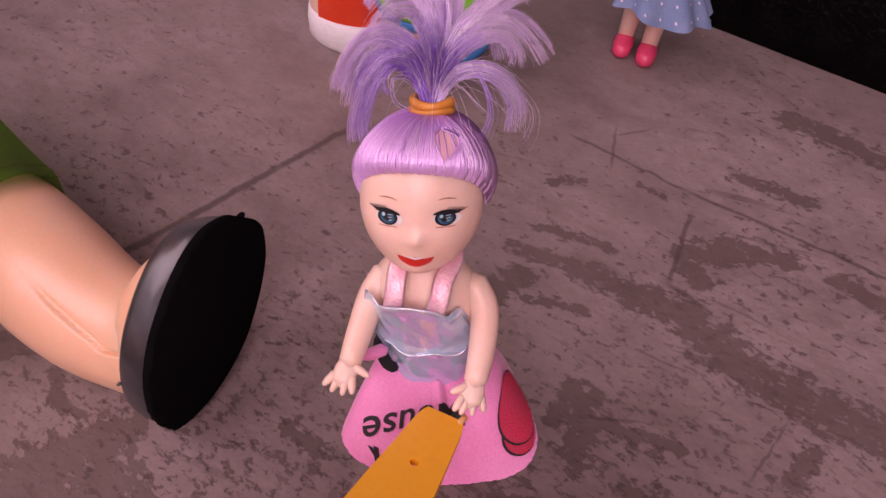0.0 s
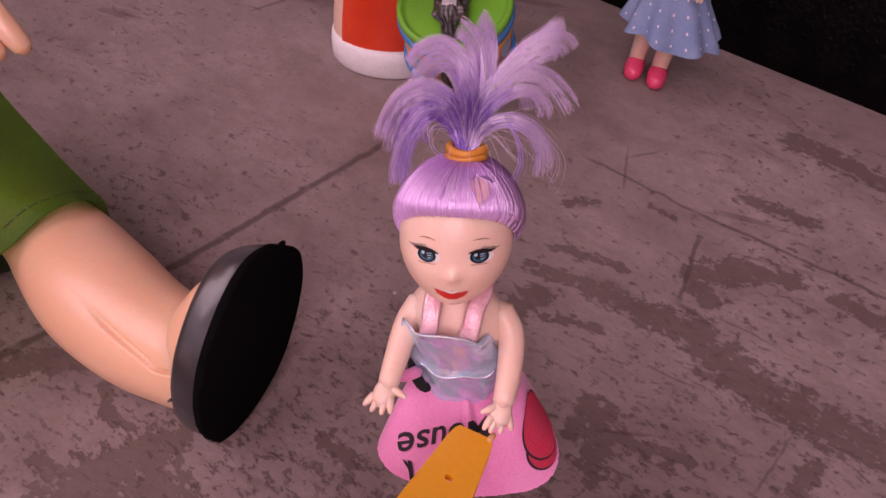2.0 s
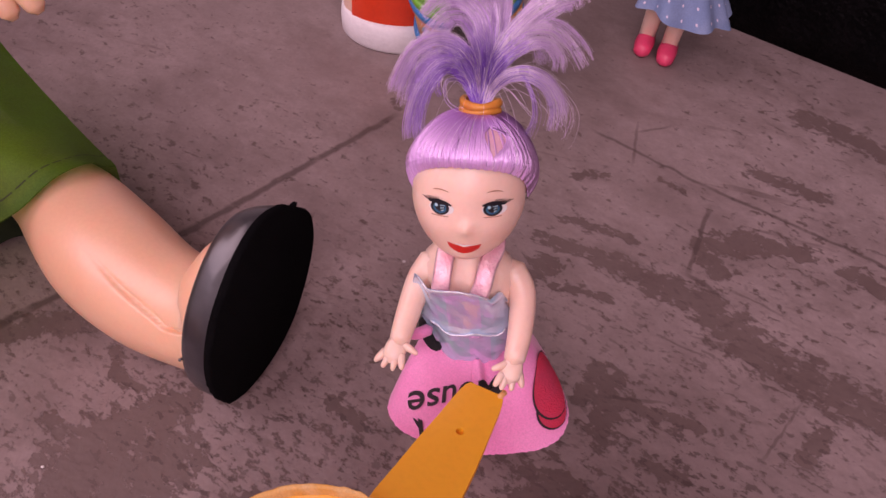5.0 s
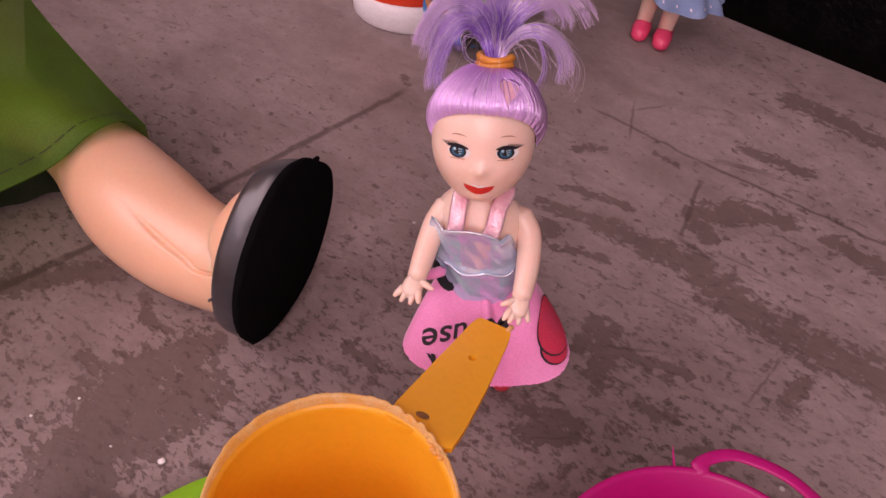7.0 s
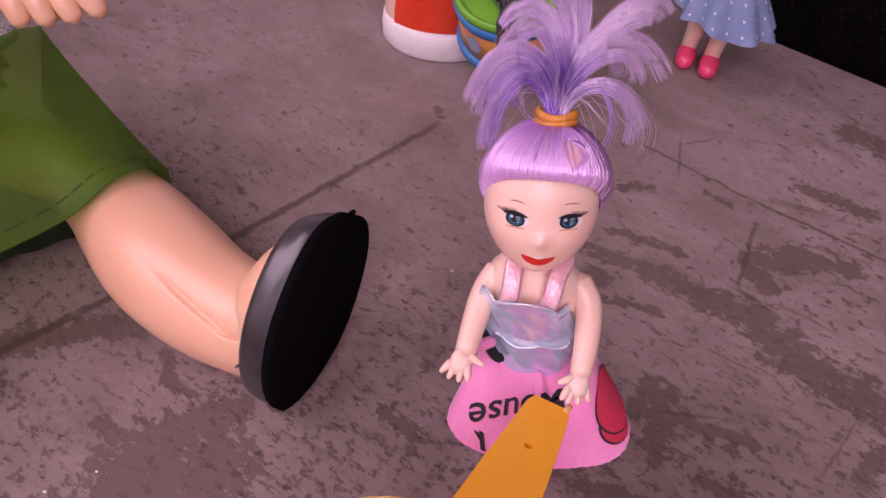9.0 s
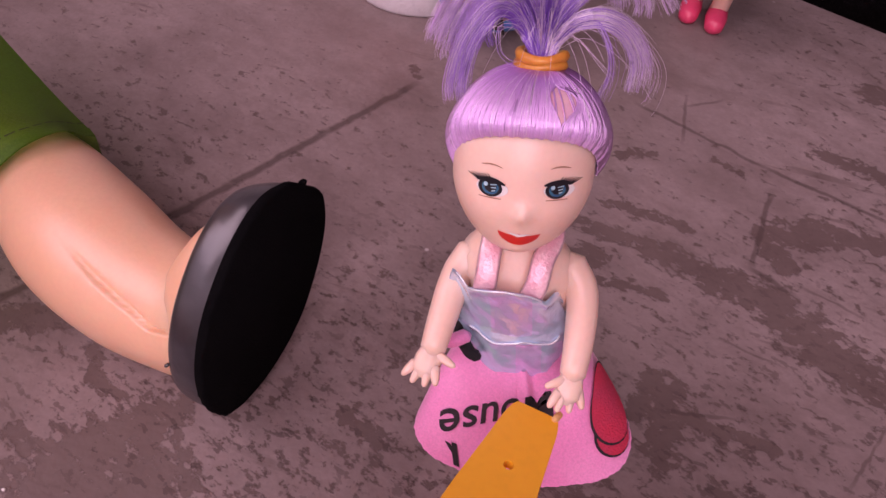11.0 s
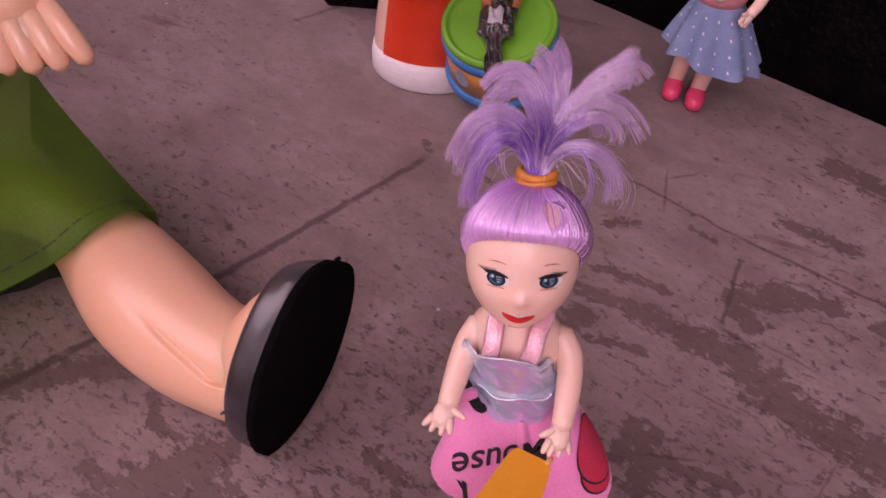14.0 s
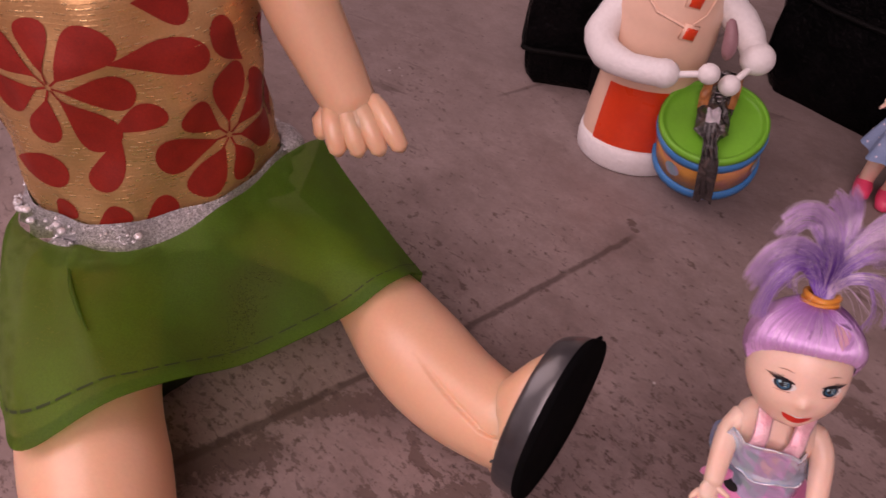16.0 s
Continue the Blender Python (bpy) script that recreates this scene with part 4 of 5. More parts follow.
    # wrapped cotton skirt, printed, with a cut hem
    def skirt(u, v):
        """u from one edge round the front (0.5) to the other, v from waist to hem."""
        w = (u - 0.5) * 2
        a = w * radians(148)
        left = max(0, -w)
        waist = Vector((0.0106 + 0.0112 * math.sin(a), 0.1702 - 0.0099 * math.cos(a), 0.0455 - 0.0045 * max(0.0, math.cos(a))))
        deg = math.degrees(a)
        reach = 0.0265 + 0.0050 * math.exp(-((deg - 48) / 22) ** 2) + 0.0034 * math.exp(-((deg + 46) / 22) ** 2) - 0.0086 * ease(52, 98, -deg) - 0.0048 * ease(57, 97, deg)
        hem = Vector((0.0132 + reach * math.sin(a), 0.1655 - reach * math.cos(a), 0.0282 - 0.0022 * max(0.0, -math.sin(a)) - 0.0010 * math.cos(2 * a)))
        q = v
        puff = math.sin(math.pi * q) * ((0.0008 if w < 0 else 0.0004) + 0.0022 * left)
        p = waist.lerp(hem, q)
        out = Vector((math.sin(a), -math.cos(a), 0.55)).normalized()
        p += out * puff + out * (0.0007 * math.sin(5 * a + 1.0) * q + 0.0010 * math.exp(-((w - 0.06) / 0.035) ** 2) * (1 - q) - 0.0016 * math.exp(-((w - 0.12) / 0.04) ** 2) * (1 - q))
        p += Vector((math.sin(a), -math.cos(a), -0.2)) * 0.00006 * (math.sin(97 * a) + math.sin(61 * a + 1) + math.sin(23 * a)) * ease(0.93, 1.0, q)
        return p
    s.grid(skirt, 480, 22, cloth_pink)

    def on_skirt(u, v, lift=0.00035):
        e = 0.004
        p = Vector(skirt(u, v))
        nrm = (Vector(skirt(u + e, v)) - p).cross(Vector(skirt(u, v + e)) - p).normalized()
        if nrm.dot(p - Vector((0.012, 0.169, 0.020))) < 0:
            nrm = -nrm
        return p + nrm * lift
    s.grid(lambda u, v: on_skirt(u, v, -0.0006), 240, 22, cloth_pink)
    # printed word, which hangs upside down, and the round red motif
    verts, faces = word_shape("Mouse", 1.0)
    s.add([on_skirt(0.455 - 0.1030 * x + 0.006 * y + 0.0097 * x * x + 0.0235 * x * y, 0.292 + 0.148 * x + 0.361 * y + 0.068 * x * x) for x, y in verts], faces, print_black)
    for x0, y0, x1, y1 in ((0.383, 0.78, 0.398, 0.97), (0.372, 0.80, 0.392, 0.88), (0.425, 0.78, 0.448, 0.77), (0.428, 0.86, 0.450, 0.85)):
        s.stroke([(x0, y0), ((x0 + x1) / 2, (y0 + y1) / 2), (x1, y1)], 0.010, lambda x, y: on_skirt(x, y), print_black)
    for cu, cv, ru, rv, turn in ((0.702, 0.745, 0.054, 0.19, 0.0), (0.730, 0.640, 0.076, 0.250, 0.0)):
        edge = ellipse(cu, cv, ru, rv, 34, turn)
        high = 0.0006 if ru < 0.06 else 0.0009
        s.patch(edge, lambda x, y: on_skirt(x, y, high), print_red, 8)
        s.stroke(edge + edge[:2], 0.0052, lambda x, y: on_skirt(x, y, high + 0.0002), print_black)
    # knot of black cloth at the waist and the turned-in pink end
    s.tube(smooth_path([(-0.001, 0.168, 0.052), (-0.0035, 0.1655, 0.0475), (-0.0010, 0.1612, 0.0452), (0.001, 0.1605, 0.0444)], 10), 0.0016, cloth_black, 10, 0.6)
    s.tube(smooth_path([(-0.0085, 0.164, 0.0450), (-0.0055, 0.1605, 0.0490), (-0.002, 0.1625, 0.0490)], 8), 0.0018, cloth_pink, 10, 0.7)
    tagged(s.link("doll", (0.0150, 0.1670, 0)), "small standing doll, lilac topknot, shiny bodice, pink printed skirt", "doll")


lilac_doll()


# ---- large seated doll ----
def large_doll():
    s = Shape()
    ahead, across = Vector((0.68, -0.733, 0)), Vector((0.733, 0.68, 0))
    mid = Vector((-0.232, 0.2345, 0))

    def trunk_at(w, z, lift=0.0):
        """w: angle round the trunk, 0 ahead, positive to the doll's left arm."""
        k = lerp_list([0.90, 1.0, 1.0, 0.98, 1.0, 1.02, 0.94, 0.70], ease(0, 1, 0) + min(1, max(0, (z - 0.03) / 0.14)))
        rx, rf = 0.0475 * k + lift, 0.0370 * k + lift
        wrinkle = 0.0010 * math.sin(3 * w + 60 * z) + 0.0009 * math.sin(7 * w - 110 * z) + 0.0005 * math.sin(13 * w + 170 * z)
        return mid + across * ((rx + wrinkle) * math.sin(w)) + ahead * ((rf + wrinkle) * math.cos(w)) + Vector((0, 0, z))

    s.loft([[trunk_at(2 * math.pi * i / 160, 0.060 + 0.110 * j / 60) for i in range(160)] for j in range(61)], brocade)
    s.loft([[trunk_at(2 * math.pi * i / 40, 0.012 + 0.050 * j / 6, -0.003) for i in range(40)] for j in range(7)], cloth_green)
    s.tube([mid + Vector((0, 0, 0.165)), mid + Vector((0, 0, 0.19))], 0.017, skin_large, 16)
    s.ball(mid + Vector((0, 0, 0.232)), (0.043, 0.043, 0.048), skin_large)

    def on_trunk(x, z, lift=0.00032):
        return trunk_at(x / 0.046, z, lift)

    # red flowers woven into the cloth
    def petal(x, z, length, turn, fat):
        pts = []
        for i in range(28):
            q = i / 28 * 2 * math.pi
            along = 0.5 - 0.5 * math.cos(q)
            wide = math.sin(q) * 0.5 * fat * (0.12 + 1.05 * along ** 0.9)
            curl = 0.10 * math.sin(along * 3)
            pts.append((x + length * (along * math.cos(turn) - (wide + curl * 0.6) * math.sin(turn)), z + length * (along * math.sin(turn) + (wide + curl * 0.6) * math.cos(turn))))
        s.patch(pts, on_trunk, brocade_red, 4)

    def flower(x, z, size, turn, count=7, fat=0.62):
        for i in range(count):
            a = turn + 2 * math.pi * i / count
            petal(x + 0.22 * size * math.cos(a), z + 0.22 * size * math.sin(a), size * (0.95 + 0.14 * math.sin(i * 2.3)), a, fat)
            s.stroke([(x + 0.05 * size * math.cos(a), z + 0.05 * size * math.sin(a)), (x + 0.3 * size * math.cos(a), z + 0.3 * size * math.sin(a))], 0.0008, on_trunk, brocade_red)

    flower(0.0230, 0.0900, 0.0222, 0.45, 7, 0.84)
    flower(-0.0315, 0.1215, 0.0225, -0.20, 7, 0.80)
    for x, z, length, turn, fat in ((-0.0120, 0.1305, 0.031, -0.19, 0.52), (-0.0160, 0.1030, 0.019, 0.32, 0.70), (-0.0140, 0.1010, 0.025, -2.12, 0.55), (0.0360, 0.1150, 0.024, 2.13, 0.62), (0.0500, 0.1000, 0.016, 2.63, 0.75),
                                    (-0.0610, 0.0860, 0.025, -0.04, 0.72), (-0.0480, 0.0630, 0.014, 0.64, 0.85), (-0.0290, 0.0640, 0.013, 0.43, 0.90), (-0.0130, 0.0640, 0.013, 0.39, 0.95), (-0.0010, 0.1480, 0.019, -0.36, 0.80),
                                    (0.0560, 0.0780, 0.020, 1.30, 0.62), (0.0660, 0.1100, 0.020, 2.40, 0.62), (0.0280, 0.1450, 0.022, 0.80, 0.60), (-0.0700, 0.1150, 0.022, 2.60, 0.62), (-0.0720, 0.0800, 0.020, 2.00, 0.70), (-0.0350, 0.1560, 0.020, 0.30, 0.60)):
        petal(x, z, length, turn, fat)
    # rows of short raised gold threads
    rng = random.Random(9)
    for row in range(64):
        z = 0.0630 + 0.00160 * row
        x = -0.078 + 0.0016 * (row % 2) + rng.uniform(0, 0.0006)
        while x < 0.084:
            long = rng.uniform(0.0016, 0.0026)
            if rng.random() < 0.86:
                top = 0.00020 + rng.uniform(-0.00008, 0.00004)
                s.add([on_trunk(x + dx, z + dz + rng.uniform(-0.00006, 0.00006), up) for dz, up in ((-0.00048, -0.0001), (0.0, top), (0.00048, -0.0001)) for dx in (0.0, long * 0.5, long)],
                      [(0, 1, 4, 3), (1, 2, 5, 4), (3, 4, 7, 6), (4, 5, 8, 7)], brocade_thread if rng.random() < 0.35 else brocade)
            x += long + rng.uniform(0.0004, 0.0009)
    # shiny net frill with sequins round the waist
    s.loft([[trunk_at(2 * math.pi * i / 72, 0.0655 - 0.0075 * j, 0.0012 + 0.0022 * j + 0.0012 * (math.sin(i * 1.9) + math.sin(i * 0.7)) * j) for i in range(72)] for j in range(3)], silver, cap=False)
    for k in range(150):
        w = rng.uniform(-2.2, 2.2)
        s.ball(trunk_at(w, rng.uniform(0.051, 0.0635), rng.uniform(0.002, 0.0065)), (0.0008, 0.0008, 0.0006) if k % 7 else (0.0018, 0.0018, 0.0012), sequin, nu=7, nv=5)
    for k, (x, z) in enumerate(((-0.043, 0.052), (-0.038, 0.049), (-0.032, 0.0485))):
        s.ball(on_trunk(x, z, 0.007), (0.007, 0.006, 0.0055), silver, nu=14, nv=9)
    for x, z, r in ((0.064, 0.060, 0.008), (0.072, 0.058, 0.009), (0.079, 0.055, 0.008)):
        s.ball(on_trunk(x, z, 0.004), (r, r * 0.8, r * 0.7), silver, nu=16, nv=9)
    # legs, spread
    def crease(s_, w):
        """A moulded fold between calf and shin, which runs down to the heel."""
        fold = max(0.60, 1.12 - 1.6 * max(0.0, s_ - 0.57))
        off = w - fold
        step = math.exp(-(off / 0.030) ** 2) if off < 0 else 0.45 * math.exp(-(off / 0.030) ** 2) + 0.55 * math.exp(-off / 0.32)
        return 1 - 0.085 * step * ease(0.55, 0.74, s_) - 0.045 * math.exp(-(off / 0.026) ** 2) * ease(0.58, 0.70, s_) + 0.02 * math.exp(-((off + 0.45) / 0.3) ** 2) * ease(0.45, 0.62, s_) * (1 - ease(0.8, 0.97, s_))

    s.tube(smooth_path([(-0.228, 0.240, 0.034), (-0.190, 0.236, 0.032), (-0.150, 0.2310, 0.0290)], 12), 0.0135, skin_large, 24)
    leg = smooth_path([(-0.158, 0.2310, 0.0250), (-0.1480, 0.2265, 0.0242), (-0.1335, 0.2190, 0.0228), (-0.1130, 0.2012, 0.0215), (-0.0945, 0.1885, 0.0200), (-0.0775, 0.1805, 0.0205), (-0.0680, 0.1765, 0.0230)], 40)
    s.tube(leg, [p.x for p in smooth_path([(r, 0, 0) for r in (0.0085, 0.0132, 0.0176, 0.0203, 0.0191, 0.0173, 0.0165)], 40)], skin_large, 420, 1.0, dent=crease)
    leg = smooth_path([(-0.246, 0.196, 0.027), (-0.228, 0.162, 0.026), (-0.2105, 0.1335, 0.0245), (-0.1920, 0.1095, 0.0240), (-0.176, 0.085, 0.0225), (-0.166, 0.069, 0.022)], 28)
    s.tube(leg, [lerp_list([0.026, 0.025, 0.0240, 0.0238, 0.0215, 0.0185, 0.0170], i / 28) for i in range(29)], skin_large, 40, 0.98)

    # black slip-on shoes with flat soles
    def shoe(centre, normal, long, half_l, half_w):
        c, nrm = Vector(centre), Vector(normal).normalized()
        lg = Vector(long)
        lg = (lg - nrm * lg.dot(nrm)).normalized()
        wd = nrm.cross(lg)

        def ring(back, k, kl=1.0, rag=0.0, shift=0.0):
            """An outline of the sole's shape, broad at the toe and narrower at the heel's inner side, some way behind the sole."""
            pts = []
            for i in range(80):
                w = 2 * math.pi * i / 80
                cw, sw = math.cos(w), math.sin(w)
                power = 0.66 if cw > 0 else 1.06 if sw > 0 else 1.06 + 0.30 * min(1.0, -3 * cw)
                power = power + (0.86 - power) * max(0.0, 1 - abs(cw) / 0.25)
                toe = 1 - 0.13 * (back / 0.0115) ** 1.4 * max(0.0, cw) if back > 0 else 1.0
                e = rag * (math.sin(i * 7.3) + math.sin(i * 3.1) + 0.8 * math.sin(i * 1.3))
                pts.append(c - nrm * back + lg * ((half_l * k * kl * toe + e) * cw - shift) + wd * (half_w * k * (1.0 if sw > 0 else 0.95) + e) * math.copysign(abs(sw) ** power, sw))
            return pts
        s.loft([ring(-0.0006, 0.975), ring(0.0, 1.0, 1, 0.00020), ring(0.0018, 1.0, 1, 0.00020), ring(0.0024, 0.985)], sole_black)
        s.loft([ring(0.0020, 0.975), ring(0.0032, 0.992), ring(0.0060, 0.998), ring(0.0090, 0.995), ring(0.0108, 0.982), ring(0.0114, 0.962), ring(0.0110, 0.93), ring(0.0090, 0.91)], shoe_black, cap=False)
        s.loft([ring(0.0085, 0.925, 0.90, 0, 0.003), ring(0.0130, 0.90, 0.95, 0, 0.0018), ring(0.0170, 0.82, 0.93, 0, 0.0030), ring(0.0210, 0.68, 0.92, 0, 0.0055), ring(0.0260, 0.46, 0.80, 0, 0.008)], skin_large)
        s.tube([c - nrm * 0.001 + lg * half_l * 0.99, c - nrm * 0.0005 + lg * half_l * 1.02 - wd * 0.0008], 0.0009, sole_black, 6)
        s.tube([c - nrm * 0.0112 - lg * half_l * 0.62 + wd * half_w * 0.74, c - nrm * 0.0116 - lg * half_l * 0.64 + wd * half_w * 0.76], 0.0005, shoe_black, 6)

    shoe((-0.0545, 0.1799, 0.0292), (0.911, -0.408, 0.059), (0.231, 0.624, 0.747), 0.0326, 0.0217)
    shoe((-0.153, 0.050, 0.0290), (0.55, -0.83, 0.05), (-0.3, -0.15, 0.94), 0.0310, 0.0200)
    # arm resting out over the lap
    arm = smooth_path([(-0.1910, 0.262, 0.163), (-0.1822, 0.258, 0.148), (-0.1728, 0.254, 0.130), (-0.1622, 0.250, 0.112), (-0.1535, 0.2465, 0.0985)], 20)
    s.tube(arm, [lerp_list([0.0130, 0.0134, 0.0132, 0.0116, 0.0100], i / 20) for i in range(21)], skin_large, 28)
    wrist = arm[-1]
    ah, sd = Vector((0.46, -0.60, -0.64)).normalized(), Vector((-0.88, -0.36, -0.10)).normalized()
    sd = (sd - ah * sd.dot(ah)).normalized()
    bk = (ah.cross(sd) if ah.cross(sd).z > 0 else sd.cross(ah)).normalized()
    s.tube([wrist - ah * 0.008, wrist - ah * 0.002, wrist + ah * 0.004, wrist + ah * 0.008, wrist + ah * 0.0105], [0.0088, 0.0096, 0.0108, 0.0114, 0.0106], skin_large, 28, 0.70, bk)
    for k in range(4):
        start = wrist + ah * 0.0010 + sd * (0.0080 - 0.0054 * k) + bk * 0.0044
        d = (ah + sd * (0.06 - 0.11 * k)).normalized()
        far = (0.0150, 0.0172, 0.0190, 0.0200)[k]
        curl = smooth_path([start, start + d * far * 0.35 + bk * 0.0012, start + d * far * 0.7 + bk * 0.0002, start + d * far - bk * 0.0022], 10)
        s.tube(curl, [lerp_list([0.0030, 0.0038, 0.0038, 0.0037, 0.0032], i / 10) for i in range(11)], skin_large, 18, 0.80, bk)
    start = wrist + ah * 0.001 + sd * 0.0080
    s.tube([start, start + sd * 0.0040 + ah * 0.003, start + sd * 0.0054 + ah * 0.0070 - bk * 0.001], [0.0044, 0.0040, 0.0028], skin_large, 14)
    other = smooth_path([(-0.275, 0.196, 0.160), (-0.292, 0.180, 0.140), (-0.300, 0.165, 0.115)], 12)
    s.tube(other, [0.016 - 0.0003 * i for i in range(13)], skin_large, 20)
    # organza skirt laid over both legs
    waist = [(-0.272, 0.205, 0.056), (-0.262, 0.187, 0.0590), (-0.234, 0.1815, 0.0600), (-0.210, 0.194, 0.0610), (-0.194, 0.219, 0.0630), (-0.184, 0.248, 0.0640), (-0.176, 0.272, 0.060)]
    middle = [(-0.268, 0.176, 0.045), (-0.252, 0.166, 0.0600), (-0.222, 0.160, 0.0620), (-0.197, 0.176, 0.0530), (-0.172, 0.206, 0.0520), (-0.157, 0.228, 0.0550), (-0.1475, 0.250, 0.047)]
    hem = [(-0.240, 0.130, 0.034), (-0.2140, 0.1110, 0.0480), (-0.1910, 0.1350, 0.0540), (-0.1690, 0.1640, 0.0380), (-0.1390, 0.1990, 0.0400), (-0.1235, 0.2165, 0.0475), (-0.1190, 0.2310, 0.0330)]

    def skirt(u, v):
        a, b, c = curves
        i = u * 60
        k = min(int(i), 59)
        p0, p1, p2 = (row[k].lerp(row[k + 1], i - k) for row in (a, b, c))
        q = v
        p = p0 * (1 - q) * (1 - 2 * q) + p1 * 4 * q * (1 - q) + p2 * q * (2 * q - 1)
        p = p + Vector((0, 0, 1)) * (0.0011 * math.sin(9 * u + 4 * v) + 0.0008 * math.sin(23 * u - 3 * v) + 0.0004 * math.sin(41 * u + 9 * v)) + Vector((0, 0, 0.0022)) * math.exp(-((u - 0.335 + 0.02 * v) / 0.022) ** 2) * (1 - v) ** 0.5
        return p
    curves = [smooth_path(row, 60) for row in (waist, middle, hem)]
    s.grid(skirt, 120, 40, cloth_green)
    back = [(skirt(1, v), skirt(1, v) + Vector((-0.012 * (1 - v) - 0.004, 0.006, 0)) * 1.0) for v in (i / 12 for i in range(13))]
    s.loft([[a, Vector((b.x, b.y, max(0.004, a.z * 0.3)))] for a, b in back], cloth_green, cap=False, closed=False)
    # near-black sheet: dark back cloth, with the shade under the hem painted in
    s.grid(lambda u, v: Vector((-0.2065, 0.1565, 0.003)).lerp(Vector((-0.1450, 0.2255, 0.003)), u) + Vector((-0.7, 0.7, 0)) * (0.011 * math.sin(math.pi * u) ** 0.7 + 0.045 * v) + Vector((0, 0, 0.0015 * math.sin(17 * u) ** 2)), 60, 4, shade_lining)
    s.grid(lambda u, v: skirt(u, 0.925 + 0.007 * v) + Vector((0, 0, 0.0003)), 120, 1, stitch, lambda u, v: stitch if int(u * 120) % 4 else cloth_green)
    s.grid(lambda u, v: skirt(u, 1.0) + Vector((-0.004 * v, 0.0045 * v, -0.0005 - 0.0010 * v)), 120, 2, cloth_green)
    s.tube([skirt(0.33, v) + Vector((0, 0, 0.0010)) for v in (0.30, 0.45, 0.6, 0.72)], [0.0006, 0.0009, 0.0008, 0.0003], cloth_green, 6)
    tagged(s.link("large_doll", (-0.236, 0.231, 0)), "large seated doll, gold and red blouse, green skirt, black shoes", "doll")


large_doll()


# ---- drumming toy ----
def drummer():
    at = Vector((-0.036, 0.3925, 0))
    toy = tagged(empty("drumming_toy", at), "plastic drumming toy figure in white and red with a drum", "toy")
    s = Shape()
    prof = [(0.0, 0.0290), (0.0015, 0.0302), (0.008, 0.0304), (0.0130, 0.0298), (0.0145, 0.0280)]
    s.loft([[at + Vector((r * math.cos(w), r * 0.88 * math.sin(w), z)) for w in (2 * math.pi * k / 48 for k in range(48))] for z, r in prof], white_plastic)
    prof = [(0.0138, 0.0290), (0.022, 0.0286), (0.036, 0.0270), (0.050, 0.0252), (0.060, 0.0256), (0.074, 0.0268), (0.088, 0.0262), (0.100, 0.0225), (0.112, 0.0150)]

    def coat(u, v, lift=0.0):
        w = 2 * math.pi * u
        x = v * (len(prof) - 1)
        k = min(int(x), len(prof) - 2)
        z = prof[k][0] + (prof[k + 1][0] - prof[k][0]) * (x - k)
        r = prof[k][1] + (prof[k + 1][1] - prof[k][1]) * (x - k) + lift
        return at + Vector((r * math.cos(w), r * (0.86 if math.sin(w) > 0 else 0.80) * math.sin(w), z))
    s.grid(coat, 56, 40, peach_plastic)
    s.grid(lambda u, v: coat(0.615 + 0.32 * u, 0.003 + 0.360 * v + 0.014 * math.sin(math.pi * u), 0.0007), 30, 10, red_paint)
    # jewel on a moulded collar
    s.tube([coat(0.64, 0.88, 0.001), coat(0.71, 0.80, 0.0012), coat(0.805, 0.74, 0.0012), coat(0.86, 0.80, 0.0012), coat(0.92, 0.88, 0.001)], 0.0007, peach_plastic, 6)
    for at_u, at_v, size in ((0.815, 0.720, 0.0032), (0.820, 0.870, 0.0034)):
        g, turn = coat(at_u, at_v, 0.0006), Matrix.Rotation(radians(20), 3, "Z") @ Matrix.Rotation(radians(14), 3, "Y")
        for grow, deep, mat in ((1.25, 0.0016, peach_plastic), (0.95, 0.0024, red_paint)):
            base = [turn @ Vector((x * size * grow, 0.001, z * size * grow)) for x, z in ((-1, -1), (1, -1), (1, 1), (-1, 1))]
            s.loft([[g + p for p in base], [g + p * 0.94 + turn @ Vector((0, -deep, 0)) for p in base], [g + p * 0.80 + turn @ Vector((0, -deep - 0.0005, 0)) for p in base]], mat)
    s.ball(at + Vector((0.002, 0.002, 0.132)), (0.024, 0.022, 0.024), peach_plastic)
    # puffed white arms
    for pts, rad in (([(-0.0590, 0.3900, 0.0860), (-0.0625, 0.3860, 0.0800), (-0.0655, 0.3790, 0.0730), (-0.0610, 0.3690, 0.0690), (-0.0500, 0.3610, 0.0690), (-0.0400, 0.3580, 0.0698), (-0.0330, 0.3570, 0.0704)], [0.0074, 0.0080, 0.0086, 0.0078, 0.0066, 0.0064, 0.0070]),
                     ([(-0.0110, 0.3990, 0.0940), (-0.0050, 0.3950, 0.0880), (0.0010, 0.3900, 0.0840), (0.0050, 0.3840, 0.0805), (0.0068, 0.3790, 0.0785), (0.0092, 0.3745, 0.0765)], [0.0080, 0.0082, 0.0080, 0.0070, 0.0062, 0.0078])):
        p = smooth_path(pts, 16)
        s.tube(p, [lerp_list(rad, i / 16) * (1 + 0.03 * math.sin(i * 1.6)) for i in range(17)], white_plastic, 22)
        s.ball(p[-1], (rad[-1] * 1.06, rad[-1], rad[-1]), white_plastic)
    s.tube(smooth_path([(-0.0085, 0.372, 0.094), (-0.0065, 0.369, 0.086), (-0.0060, 0.368, 0.078)], 8), [0.0022, 0.0026, 0.003, 0.0033, 0.0035, 0.0036, 0.0034, 0.003, 0.002], mauve, 12)
    s.link("figure", at, toy, "white, peach and red moulded figure")
